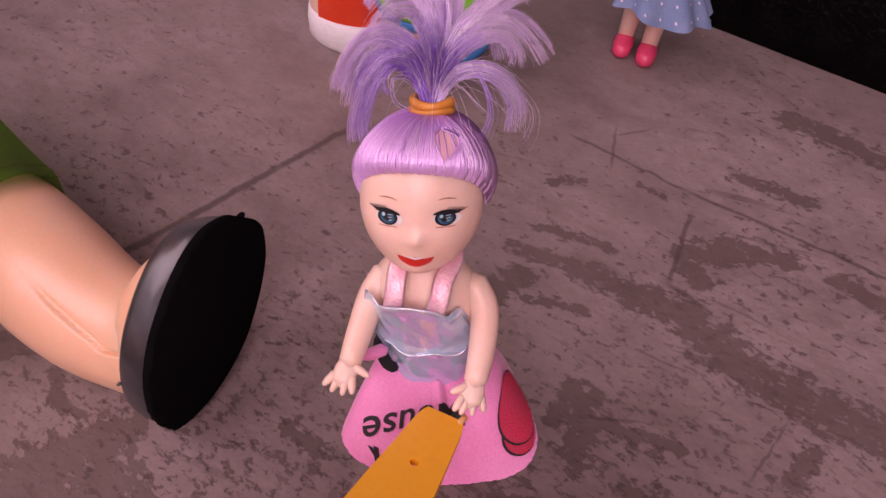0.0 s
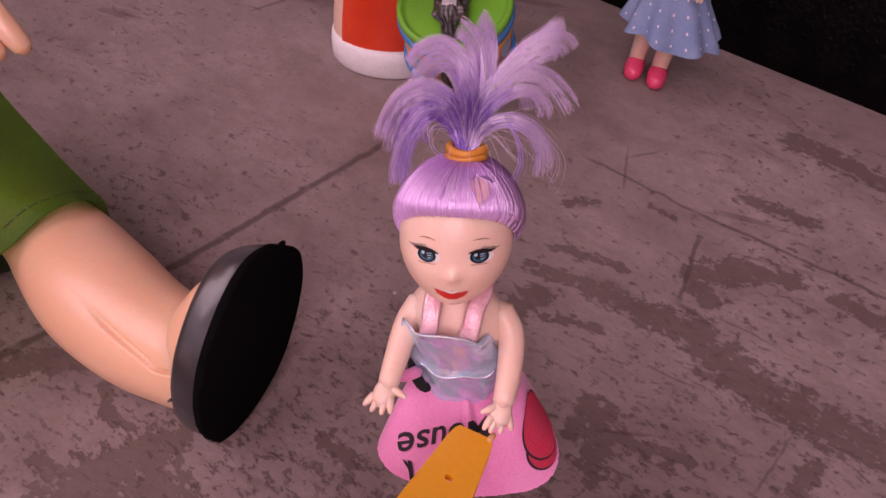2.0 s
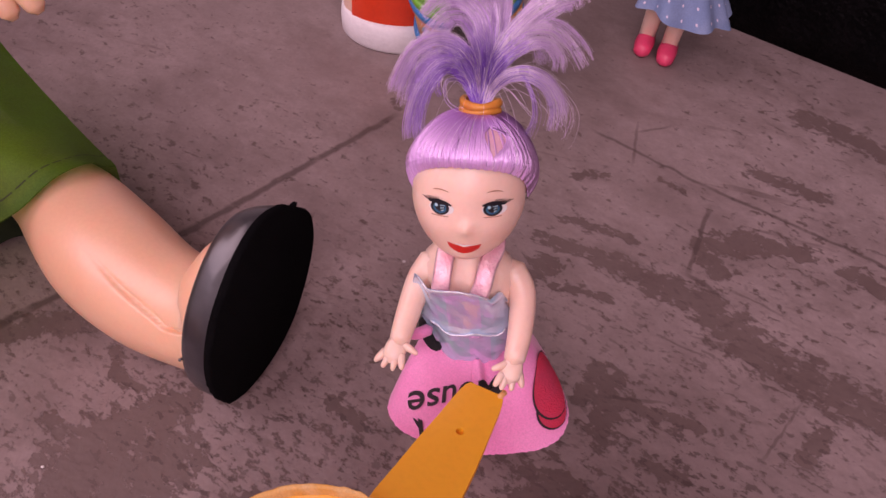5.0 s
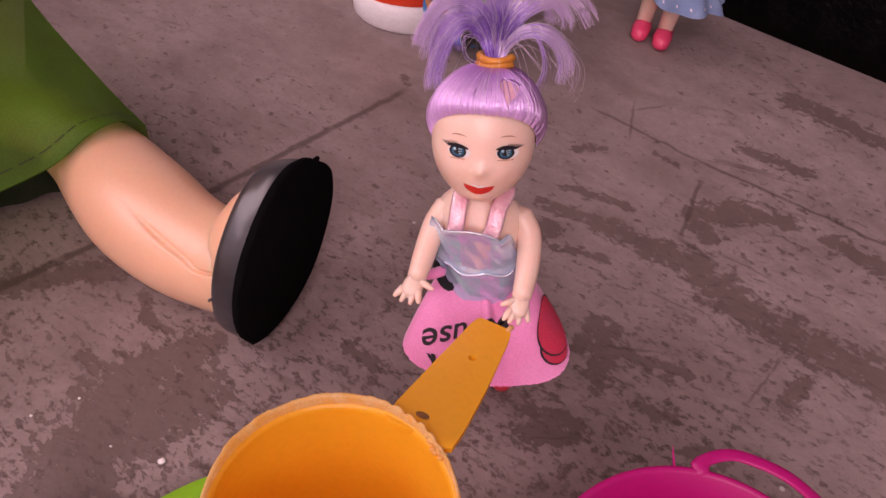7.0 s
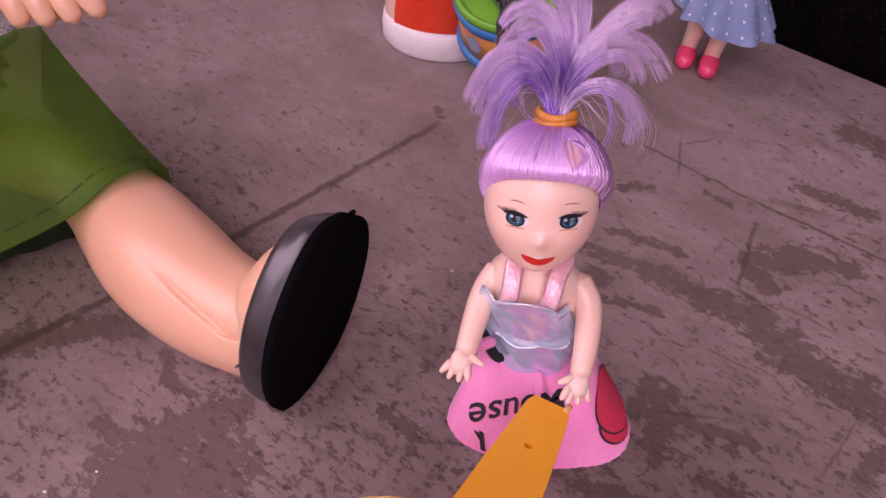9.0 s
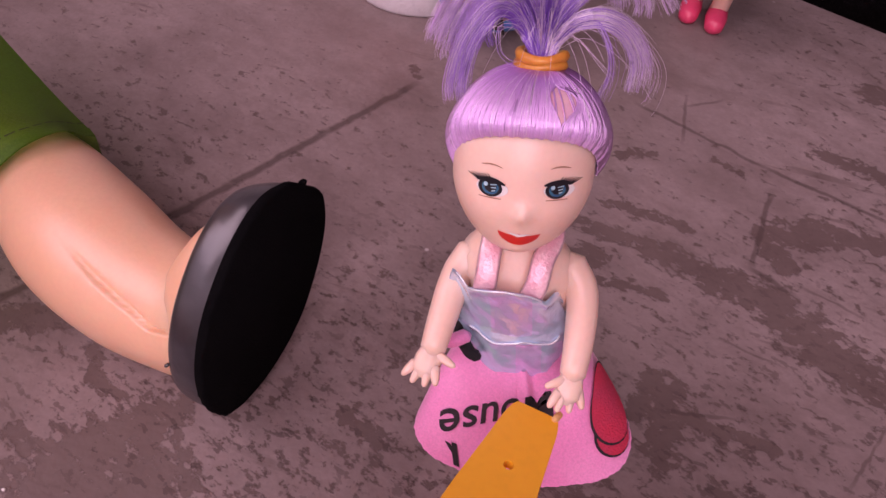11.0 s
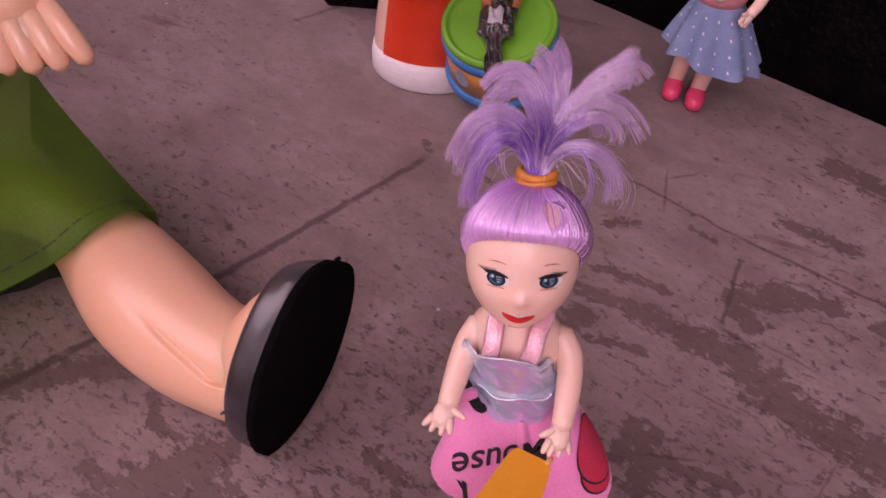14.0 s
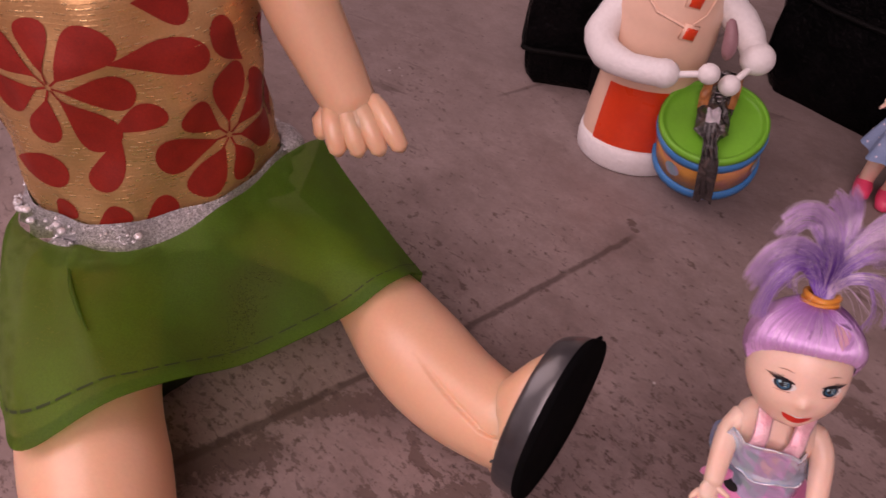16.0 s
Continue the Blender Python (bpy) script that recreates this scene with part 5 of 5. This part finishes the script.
    # drumsticks with round heads
    for a, b in (((-0.0290, 0.3568, 0.0708), (-0.0130, 0.3570, 0.0742)), ((0.0084, 0.3720, 0.0750), (-0.0018, 0.3600, 0.0684))):
        s = Shape()
        s.tube([a, b], 0.0017, white_plastic, 10)
        s.ball(b, (0.0052, 0.0052, 0.0050), white_plastic)
        s.link("drumstick", a, toy, "white drumstick with a ball end")
    # drum, tipped towards the front
    tilt = radians(17)
    up = Vector((-0.12, -math.sin(tilt), math.cos(tilt))).normalized()
    side = Vector((0, -math.cos(tilt), -math.sin(tilt))).cross(up).normalized()
    fore = up.cross(side)
    top = Vector((-0.0030, 0.3600, 0.0480))

    def ring(h, r, n=56):
        return [top + up * h + side * r * math.cos(w) + fore * r * math.sin(w) for w in (2 * math.pi * k / n for k in range(n))]
    s = Shape()
    s.loft([ring(-0.0265, 0.0250), ring(-0.004, 0.0258)], drum_print)
    for k in range(14):
        w0 = 2 * math.pi * k / 14
        if k % 3 != 1 and not 2 < k < 6:
            s.patch(ellipse(w0, -0.0155 + 0.002 * (k % 2), 0.17, 0.0048, 18), lambda w, h: top + up * h + (side * math.cos(w) + fore * math.sin(w)) * (0.0262 + 0.03 * (h + 0.010)), print_lilac)
    drum = s.link("drum", top - up * 0.032, toy, "orange printed toy drum")
    s = Shape()
    s.loft([ring(-0.0012, 0.0215), ring(-0.0008, 0.0235), ring(0.0010, 0.0238), ring(0.0016, 0.0250), ring(0.0008, 0.0262), ring(-0.0018, 0.0264), ring(-0.0026, 0.0256)], drum_green)
    o = s.link("drum_head", top, drum, "lime green plastic drum head")
    o.location = top - (top - up * 0.032)
    for h in (-0.0052, -0.0278):
        s = Shape()
        s.loft([ring(h - 0.0026, 0.0255), ring(h - 0.0024, 0.0266), ring(h, 0.0270), ring(h + 0.0022, 0.0266), ring(h + 0.0024, 0.0255)], drum_blue)
        o = s.link("rim", top + up * h, drum, "blue plastic rim")
        o.location = top + up * h - (top - up * 0.032)
    # empty sweet wrapper lying across the drum
    s = Shape()
    rng = random.Random(3)

    def wrapper(u, v):
        x = (u - 0.5) * 2
        wide = 0.0086 * (1 + 0.08 * math.sin(v * 9)) if v < 0.58 else 0.0086 - 0.0052 * ease(0.58, 0.70, v) + 0.0012 * ease(0.72, 0.95, v)
        along = -0.025 + 0.0585 * v
        rise = 0.0035 + 0.0050 * (1 - x * x) * (1 - ease(0.5, 0.75, v)) + 0.0012 * math.sin(21 * u + 13 * v) * math.sin(17 * v) + 0.0009 * math.sin(47 * v + 9 * u) * math.sin(13 * u + 5)
        drop = 0.0 if along < 0.026 else -0.9 * (along - 0.026)
        bend = 0.0028 * math.sin(v * 3.0) - 0.003
        return top + side * (x * wide + bend + 0.002 * v) + fore * (min(along, 0.0285 + 0.1 * max(0, along - 0.0285)) + (0.0012 * math.sin(33 * v + 8 * u) + 0.0018) * ease(0.86, 0.95, v)) + up * (rise + drop * 4.2)
    s.grid(wrapper, 22, 64, wrap_black, lambda u, v: wrap_gold if v < 0.36 and (u < 0.16 or u > 0.72) else wrap_silver if 0.42 < v < 0.56 and 0.3 < u < 0.72 else wrap_black)
    for k in range(9):
        v0 = 0.03 + 0.036 * k
        s.add([Vector(wrapper(u, v)) + up * 0.0004 for u, v in ((0.30, v0), (0.62 - 0.06 * (k % 3), v0 + 0.004), (0.62 - 0.06 * (k % 3), v0 + 0.017), (0.30, v0 + 0.013))], [(0, 1, 2, 3)], wrap_silver)
    wrapping = s.link("sweet_wrapper", top)
    for ob in (toy, wrapping):
        ob.location.x -= 0.003
    tagged(wrapping, "crumpled black foil sweet wrapper lying on the drum", "wrapper")


drummer()


# ---- doll in a blue dotted skirt ----
def blue_doll():
    s = Shape()
    head = Head((0.1030, 0.3885, 0.0985), (-0.42, -0.82, 0.25), (0.12, 0.20, 0.97), 0.0126, 0.0124, 0.0146)
    head.build(s, skin)
    head.paint_face(s, 0.0054, -0.0014, -0.0086, 0.0036)

    def cap(u, v):
        w = 2 * math.pi * u
        a = abs((w + math.pi) % (2 * math.pi) - math.pi)
        u0 = 0.0066 - 0.0070 * min(1.5, a / radians(85)) ** 2
        q = u0 + (0.0141 - u0) * v
        return head.surface(w, q, 1.09 + 0.012 * math.sin(40 * u))
    s.grid(cap, 120, 12, cap_red)
    s.ball(head.at(0, -0.004, 0.017), (0.005, 0.005, 0.005), cap_red)
    c0 = Vector((0.0940, 0.3870, 0))
    trunk = [(0.004, 0.0860, 0.0048, 0.0048), (0.0035, 0.0800, 0.0080, 0.0060), (0.0030, 0.0770, 0.0118, 0.0080), (0.0020, 0.0700, 0.0120, 0.0088), (0.0010, 0.0600, 0.0112, 0.0090), (0.0, 0.0540, 0.0115, 0.0092)]
    s.loft([[c0 + Vector((dx + a * math.cos(w), b * math.sin(w), z)) for w in (2 * math.pi * k / 28 for k in range(28))] for dx, z, a, b in trunk], bodice_rose)
    s.tube([c0 + Vector((0.0048, 0.001, 0.090)), c0 + Vector((0.0038, 0, 0.080))], [0.0060, 0.0066], collar_orange, 20)
    s.tube([c0 + Vector((-0.001, -0.0062, 0.083)), c0 + Vector((-0.001, -0.0090, 0.076)), c0 + Vector((-0.0015, -0.0098, 0.070))], [0.002, 0.0034, 0.0034], hologram, 12, 0.4, (0, -1, 0.2))
    s.tube([c0 + Vector((-0.0022, -0.0094, 0.0665)), c0 + Vector((-0.0028, -0.0095, 0.0615))], [0.0030, 0.0026], hologram, 12, 0.4, (0, -1, 0.2))
    for path, side in (([(0.0845, 0.386, 0.0790), (0.0795, 0.381, 0.0755), (0.0740, 0.3755, 0.0720), (0.0715, 0.373, 0.0700)], 1), ([(0.1085, 0.386, 0.0785), (0.1115, 0.382, 0.0705), (0.1080, 0.3745, 0.0635), (0.1040, 0.3700, 0.0595)], -1)):
        p = smooth_path(path, 10)
        s.tube(p, [0.0033 - 0.0001 * i for i in range(11)], skin, 14)
        small_hand(s, p[-1], p[-1] - p[-3], (side * 0.4, -0.3, 0.8) if side == 1 else (-0.6, -0.4, 0.4), (0, -0.7, 0.6), 0.0078, skin)

    def skirt(u, v):
        w = 2 * math.pi * u
        fold = math.sin(9 * w + 0.6 * math.sin(2 * w)) * 0.0022 * v
        r = 0.0108 + (0.0130 + 0.0012 * math.cos(w + 0.4)) * v ** 0.85 + fold
        return c0 + Vector((0.003 * v + r * math.cos(w), -0.002 * v + 0.90 * r * math.sin(w), 0.0565 - 0.0265 * v - 0.004 * v * math.cos(w) + 0.0012 * v * math.sin(5 * w)))
    s.grid(skirt, 144, 18, denim)
    rng = random.Random(2)
    for row in range(4):
        for k in range(15 + row * 2):
            cu, cv = (k + 0.5 * (row % 2)) / (15 + row * 2), 0.18 + 0.23 * row
            s.patch(ellipse(cu, cv, 0.0052 / (0.7 + cv), 0.024, 10), lambda x, y: Vector(skirt(x, y)) + (Vector(skirt(x, y)) - c0 - Vector((0, 0, 0.045))).normalized() * 0.0004, dot_white, 2)
    for dx, dy in ((-0.0080, 0.0015), (0.0040, -0.0060)):
        f = Vector((0.0948 + dx * 0.9, 0.3935 + dy * 0.9, 0))
        s.tube([f + Vector((0.002, 0, 0.040)), f + Vector((0.001, 0, 0.020)), f + Vector((0, 0, 0.006))], [0.0052, 0.0045, 0.0040], skin, 14)
        s.tube([f + Vector((0.0010, 0.003, 0.0046)), f + Vector((-0.0010, -0.004, 0.0048)), f + Vector((-0.0028, -0.0105, 0.0038))], [0.0045, 0.0050, 0.0042], shoe_pink, 16, 0.92)
    tagged(s.link("doll_in_skirt", c0), "small doll with red hair, blue dotted skirt and pink shoes", "doll")


blue_doll()


# ---- black bags behind ----
def bag(name, corner, right, back, width, depth, height, lean, label, bulge=0.02, r=0.02, e=0.38):
    """A soft bag: a rounded block whose sides belly out, with a seam, piping and a strap."""
    corner, right, back = Vector(corner), Vector(right).normalized(), Vector(back).normalized()
    thing = tagged(empty(name, corner + right * width / 2 + back * depth / 2), label, "bag")
    s = Shape()
    rings, n = [], 64

    def outline(z, grow):
        pts = []
        for i in range(n):
            w = 2 * math.pi * i / n
            cx, cy = abs(math.cos(w)) ** e * math.copysign(1, math.cos(w)), abs(math.sin(w)) ** e * math.copysign(1, math.sin(w))
            wav = 1 + 0.010 * math.sin(5 * w + 40 * z) + 0.008 * math.sin(11 * w - 70 * z)
            p = corner + right * (width / 2 + (width / 2 + grow) * cx * wav) + back * (depth / 2 + lean * z + (depth / 2 + grow) * cy * wav)
            pts.append(p + Vector((0, 0, z)))
        return pts
    m = 16
    for j in range(m + 1):
        q = j / m
        z = height * q
        grow = bulge * math.sin(math.pi * q) - r * (1 - min(1, q / 0.12)) ** 2 * 0.5 - r * max(0, (q - 0.85) / 0.15) ** 2
        rings.append(outline(z, grow))
    s.loft(rings, bag_black)
    s.link("body", corner, thing)
    s = Shape()
    z = height * 0.30
    loop = outline(z, bulge * math.sin(math.pi * 0.30) + 0.0012)
    s.tube(loop + loop[:1], 0.0016, bag_dull, 6, round_ends=False)
    s.link("seam", corner, thing, "dull black piping seam")
    return thing


def bags():
    bag("black_bag", (0.030, 0.486, 0), (0.834, -0.552, 0), (0.552, 0.834, 0), 0.32, 0.14, 0.21, 0.10, "large black grained leather bag standing on the floor", 0.004, 0.010, 0.16)
    small = bag("black_case", (-0.109, 0.438, 0), (0.995, 0.06, 0), (-0.06, 0.995, 0), 0.098, 0.085, 0.085, 0.0, "low black padded case lying on the floor", 0.003, 0.006, 0.16)
    s = Shape()
    s.tube(smooth_path([(-0.062, 0.4370, 0.004), (-0.062, 0.4330, 0.040), (-0.061, 0.4370, 0.078), (-0.060, 0.452, 0.0885), (-0.059, 0.500, 0.0885)], 16), 0.007, bag_dull, 10, 0.25, (0, -1, 0.2))
    s.link("strap", (-0.060, 0.444, 0), small, "dull black webbing strap")


bags()


# ---- toy kitchen things in front ----
def scoop():
    at = Vector((-0.0187, 0.0800, 0))
    thing = tagged(empty("toy_scoop", at + Vector((0, 0, 0.0075))), "orange plastic scoop with torn rim standing on green plate", "scoop")
    rng = random.Random(4)
    rag = [0.0] * 192
    for i in range(192):
        w = 2 * math.pi * i / 192
        torn = math.exp(-((w - radians(62)) / radians(34)) ** 2)
        rag[i] = 0.00012 * rng.random() + (0.0004 + 0.0011 * rng.random() * abs(math.sin(i * 0.41)) + 0.0005 * math.sin(i * 0.7)) * torn
    axis = Vector((0.0, 0.0, 1.0))

    def ring(z, r, ragged=0.0, push=0.0):
        return [at + Vector(((r + push * rag[i]) * math.cos(w), (r + push * rag[i]) * math.sin(w), z + ragged * rag[i])) for i, w in ((i, 2 * math.pi * i / 192) for i in range(192))]
    s = Shape()
    s.loft([ring(0.0085, 0.0190), ring(0.0085, 0.0222), ring(0.0105, 0.0234), ring(0.035, 0.0262), ring(0.0590, 0.0277), ring(0.0600, 0.0279, 0.5), ring(0.0600, 0.0270, 0.5), ring(0.0585, 0.0262),
            ring(0.035, 0.0248), ring(0.0150, 0.0222), ring(0.0128, 0.0212), ring(0.0128, 0.0190), ring(0.0118, 0.0180), ring(0.0118, 0.006)], scoop_orange)
    s.link("cup", at + Vector((0, 0, 0.0085)), thing)
    s = Shape()
    flash, notch = [], 1.0
    for i in range(192):
        w = math.degrees(2 * math.pi * i / 192)
        if i % 5 == 0:
            notch = rng.uniform(0.70, 1.0)
        torn = math.exp(-((w - 52) / 20) ** 2)
        high = 0.00035 + 0.0026 * ease(15, 60, w) * (1 - ease(150, 205, w))
        flash.append(high * (notch * (1 - torn) + torn * (0.35 + 0.75 * abs(math.sin(i * 0.83)) * notch)) + 0.0001 * rng.random())

    def lip(r, share, low):
        return [at + Vector(((r + 0.0006 * share * flash[i] / 0.003) * math.cos(w), (r + 0.0006 * share * flash[i] / 0.003) * math.sin(w), low + share * flash[i])) for i, w in ((i, 2 * math.pi * i / 192) for i in range(192))]
    s.loft([lip(0.0270, 0.0, 0.0596), lip(0.0274, 0.6, 0.0600), lip(0.0277, 1.0, 0.0600), lip(0.0281, 0.95, 0.0600), lip(0.0281, 0.4, 0.0599), lip(0.0280, 0.0, 0.0592)], scoop_edge, cap=False)
    for k in range(9):
        w = radians(rng.uniform(34, 62))
        r = rng.uniform(0.0258, 0.0280)
        s.ball(at + Vector((r * math.cos(w), r * math.sin(w), 0.0603 + rng.uniform(0, 0.0006))), (rng.uniform(0.0006, 0.0013), rng.uniform(0.0005, 0.0010), rng.uniform(0.0004, 0.0008)), scoop_edge, nu=7, nv=5)
    s.link("rim", at + Vector((0, 0, 0.06)), thing, "pale ragged torn rim")
    # tapering flat handle with a hole
    s = Shape()
    a, b = Vector((-0.0024, 0.1025, 0.0600)), Vector((0.0150, 0.1475, 0.0462))
    d = (b - a).normalized()
    sd = d.cross(Vector((0, 0, 1))).normalized()
    nm = sd.cross(d)
    far = (b - a).length
    hole, hr = 0.66, 0.0011
    outline = [(-0.0022, 0.0089)] + [(q * far, wd) for q, wd in ((0.06, 0.0091), (0.12, 0.0091), (0.5, 0.0080), (0.92, 0.0060), (1.0, 0.0050))]
    base = [(math.sqrt(0.0272 ** 2 - y * y) - 0.0279, y) for y in (-0.0065, -0.0035, 0.0, 0.0035, 0.0065)]
    n = 96
    rim, inner = [], []
    hx = hole * far
    for i in range(n):
        w = 2 * math.pi * i / n
        cx, cy = math.cos(w), math.sin(w)
        reach = 1e9
        poly = outline + [(x, -y) for x, y in reversed(outline)] + base
        for (x0, y0), (x1, y1) in zip(poly, poly[1:] + poly[:1]):
            den = cx * (y1 - y0) - cy * (x1 - x0)
            if abs(den) > 1e-12:
                t = ((x0 - hx) * (y1 - y0) - y0 * (x1 - x0)) / den
                k = ((x0 - hx) * cy - y0 * cx) / den
                if t > 0 and -1e-6 <= k <= 1 + 1e-6:
                    reach = min(reach, t)
        rim.append((hx + cx * reach, cy * reach))
        inner.append((hx + cx * hr, cy * hr))
    put = lambda p, h: a + d * p[0] + sd * p[1] + nm * (h - 0.0012 * math.sin(math.pi * p[0] / far))
    between = lambda k: [(x0 + (x1 - x0) * k, y0 + (y1 - y0) * k) for (x0, y0), (x1, y1) in zip(inner, rim)]
    steps = (0, 0.08, 0.2, 0.35, 0.5, 0.65, 0.8, 0.92, 0.985)
    s.loft([[put(p, 0.0) for p in between(k)] for k in steps] + [[put(p, -0.0003) for p in rim], [put(p, -0.0019) for p in rim]] + [[put(p, -0.0022) for p in between(k)] for k in reversed(steps)] + [[put(p, 0.0) for p in inner]], scoop_orange, cap=False)
    s.patch(ellipse(0.10 * far, -0.0015, 0.0012, 0.0018, 14), lambda x, y: put((x, y), 0.00015), scuff)
    s.link("handle", a, thing, smooth=True, sharp=50)
    s = Shape()
    s.tube([b + sd * 0.0042 - d * 0.001, b + sd * 0.0046 + d * 0.0014], 0.0008, scoop_edge, 8)
    s.link("sprue", b, thing, "pale broken-off plastic nub")


def bowl():
    at = Vector((0.0680, 0.0735, 0))
    thing = tagged(empty("toy_bowl", at), "magenta plastic toy bowl with a looped handle", "bowl")
    s = Shape()

    def ring(z, r, n=80):
        return [at + Vector((r * math.cos(w), r * math.sin(w), z)) for w in (2 * math.pi * k / n for k in range(n))]
    s.loft([ring(0.0, 0.020), ring(0.0012, 0.0235), ring(0.012, 0.031), ring(0.026, 0.0365), ring(0.0360, 0.0392), ring(0.0372, 0.0402), ring(0.0380, 0.0402), ring(0.0382, 0.0394), ring(0.0375, 0.0384),
            ring(0.026, 0.0352), ring(0.012, 0.0297), ring(0.0034, 0.0222), ring(0.0026, 0.0195), ring(0.0026, 0.004)], bowl_pink)
    s.link("body", at, thing)
    s = Shape()
    loop = smooth_path([(0.0712, 0.1129, 0.0376), (0.0732, 0.1160, 0.0383), (0.0790, 0.1180, 0.0390), (0.0850, 0.1175, 0.0390), (0.0940, 0.1138, 0.0390), (0.1010, 0.1070, 0.0390), (0.1042, 0.1000, 0.0388), (0.1045, 0.0930, 0.0384),
                        (0.1060, 0.0850, 0.0375)], 30)
    s.tube(loop, [0.0018, 0.0026, 0.0024, 0.0021] + [0.0018] * 25 + [0.0020, 0.0016], bowl_pink, 14, 0.42)
    s.link("handle", loop[0], thing)
    s = Shape()
    s.tube([at + Vector((-0.0030, 0.0398, 0.0375)), at + Vector((-0.0036, 0.0425, 0.0395)), at + Vector((-0.0040, 0.0440, 0.0412))], [0.0004, 0.0003, 0.0001], bowl_pink, 6)
    s.link("sprue", at, thing, "thin pink plastic thread on the rim")


def plate():
    at = Vector((-0.0310, 0.0545, 0))
    s = Shape()

    def at_plate(u, v, top=True):
        w = 2 * math.pi * u
        r = 0.0640 * v
        z = (0.0064 + 0.0010 * math.cos(16 * w) * ease(0.45, 0.6, v) * (1 - ease(0.9, 1, v)) + 0.0030 * ease(0.55, 0.75, v) - 0.0024 * ease(0.93, 1.0, v)) if top else 0.0012 + 0.0035 * ease(0.5, 1, v)
        return at + Vector((r * math.cos(w), r * math.sin(w), z))
    s.grid(lambda u, v: at_plate(u, 0.02 + 0.98 * v), 160, 24, plate_green)
    s.grid(lambda u, v: at_plate(u, 0.02 + 0.98 * v, False), 64, 8, plate_green)
    s.loft([[at_plate(k / 64, 1.0) for k in range(64)], [at_plate(k / 64, 1.0, False) for k in range(64)]], plate_green, cap=False)
    s.loft([[at_plate(k / 64, 0.3, False) + Vector((0, 0, -0.0012 * q)) for k in range(64)] for q in (0, 1)], plate_green)
    for dx, dy, r in ((-0.0255, 0.0500, 0.0034), (-0.0300, 0.0440, 0.0028)):
        s.ball(at + Vector((dx, dy, 0.0120)), (r, r * 0.8, r * 1.3), plate_green, nu=14, nv=9)
    tagged(s.link("toy_plate", at), "lime green ribbed plastic toy plate under the scoop", "plate")


def spoon():
    """The ring-shaped end of a toy spoon that lies on the plate's edge."""
    s = Shape()
    at = Vector((-0.0945, 0.0800, 0.0125))
    path = [at + Vector((0.0105 * math.cos(w), 0.0105 * math.sin(w), 0.0006 * math.sin(w))) for w in (2 * math.pi * k / 40 for k in range(41))]
    s.tube(path, 0.0052, bowl_pink, 12, 0.36, round_ends=False)
    s.tube(smooth_path([at + Vector((0.003, -0.013, 0)), at + Vector((0.010, -0.034, -0.002)), at + Vector((0.018, -0.060, -0.007))], 10), [0.006, 0.0055, 0.005, 0.005, 0.005, 0.005, 0.006, 0.008, 0.011, 0.012, 0.010], bowl_pink, 14, 0.36)
    tagged(s.link("toy_spoon", at), "magenta plastic toy spoon with a ring end", "spoon")


scoop()
bowl()
plate()
spoon()


# ---- crumbs on the floor ----
def crumbs():
    rng = random.Random(8)
    for x, y, r in CRUMBS:
        s = Shape()
        s.loft([[(x + r * q * rng.uniform(0.8, 1.2) * math.cos(w), y + r * q * 0.8 * rng.uniform(0.8, 1.2) * math.sin(w), z * r) for w in (2 * math.pi * k / 9 for k in range(9))] for z, q in ((0.0, 0.85), (0.35, 1.0), (0.7, 0.7), (0.85, 0.3))], eye_white)
        tagged(s.link("crumb", (x, y, 0)), "tiny off-white crumb lying on the floor", "crumb", "crumbs on the floor")


CRUMBS = ((-0.0800, 0.1160, 0.0014), (-0.1130, 0.1340, 0.0006), (-0.1250, 0.1260, 0.0006), (-0.1190, 0.0960, 0.0006), (-0.0970, 0.1190, 0.0005))
crumbs()
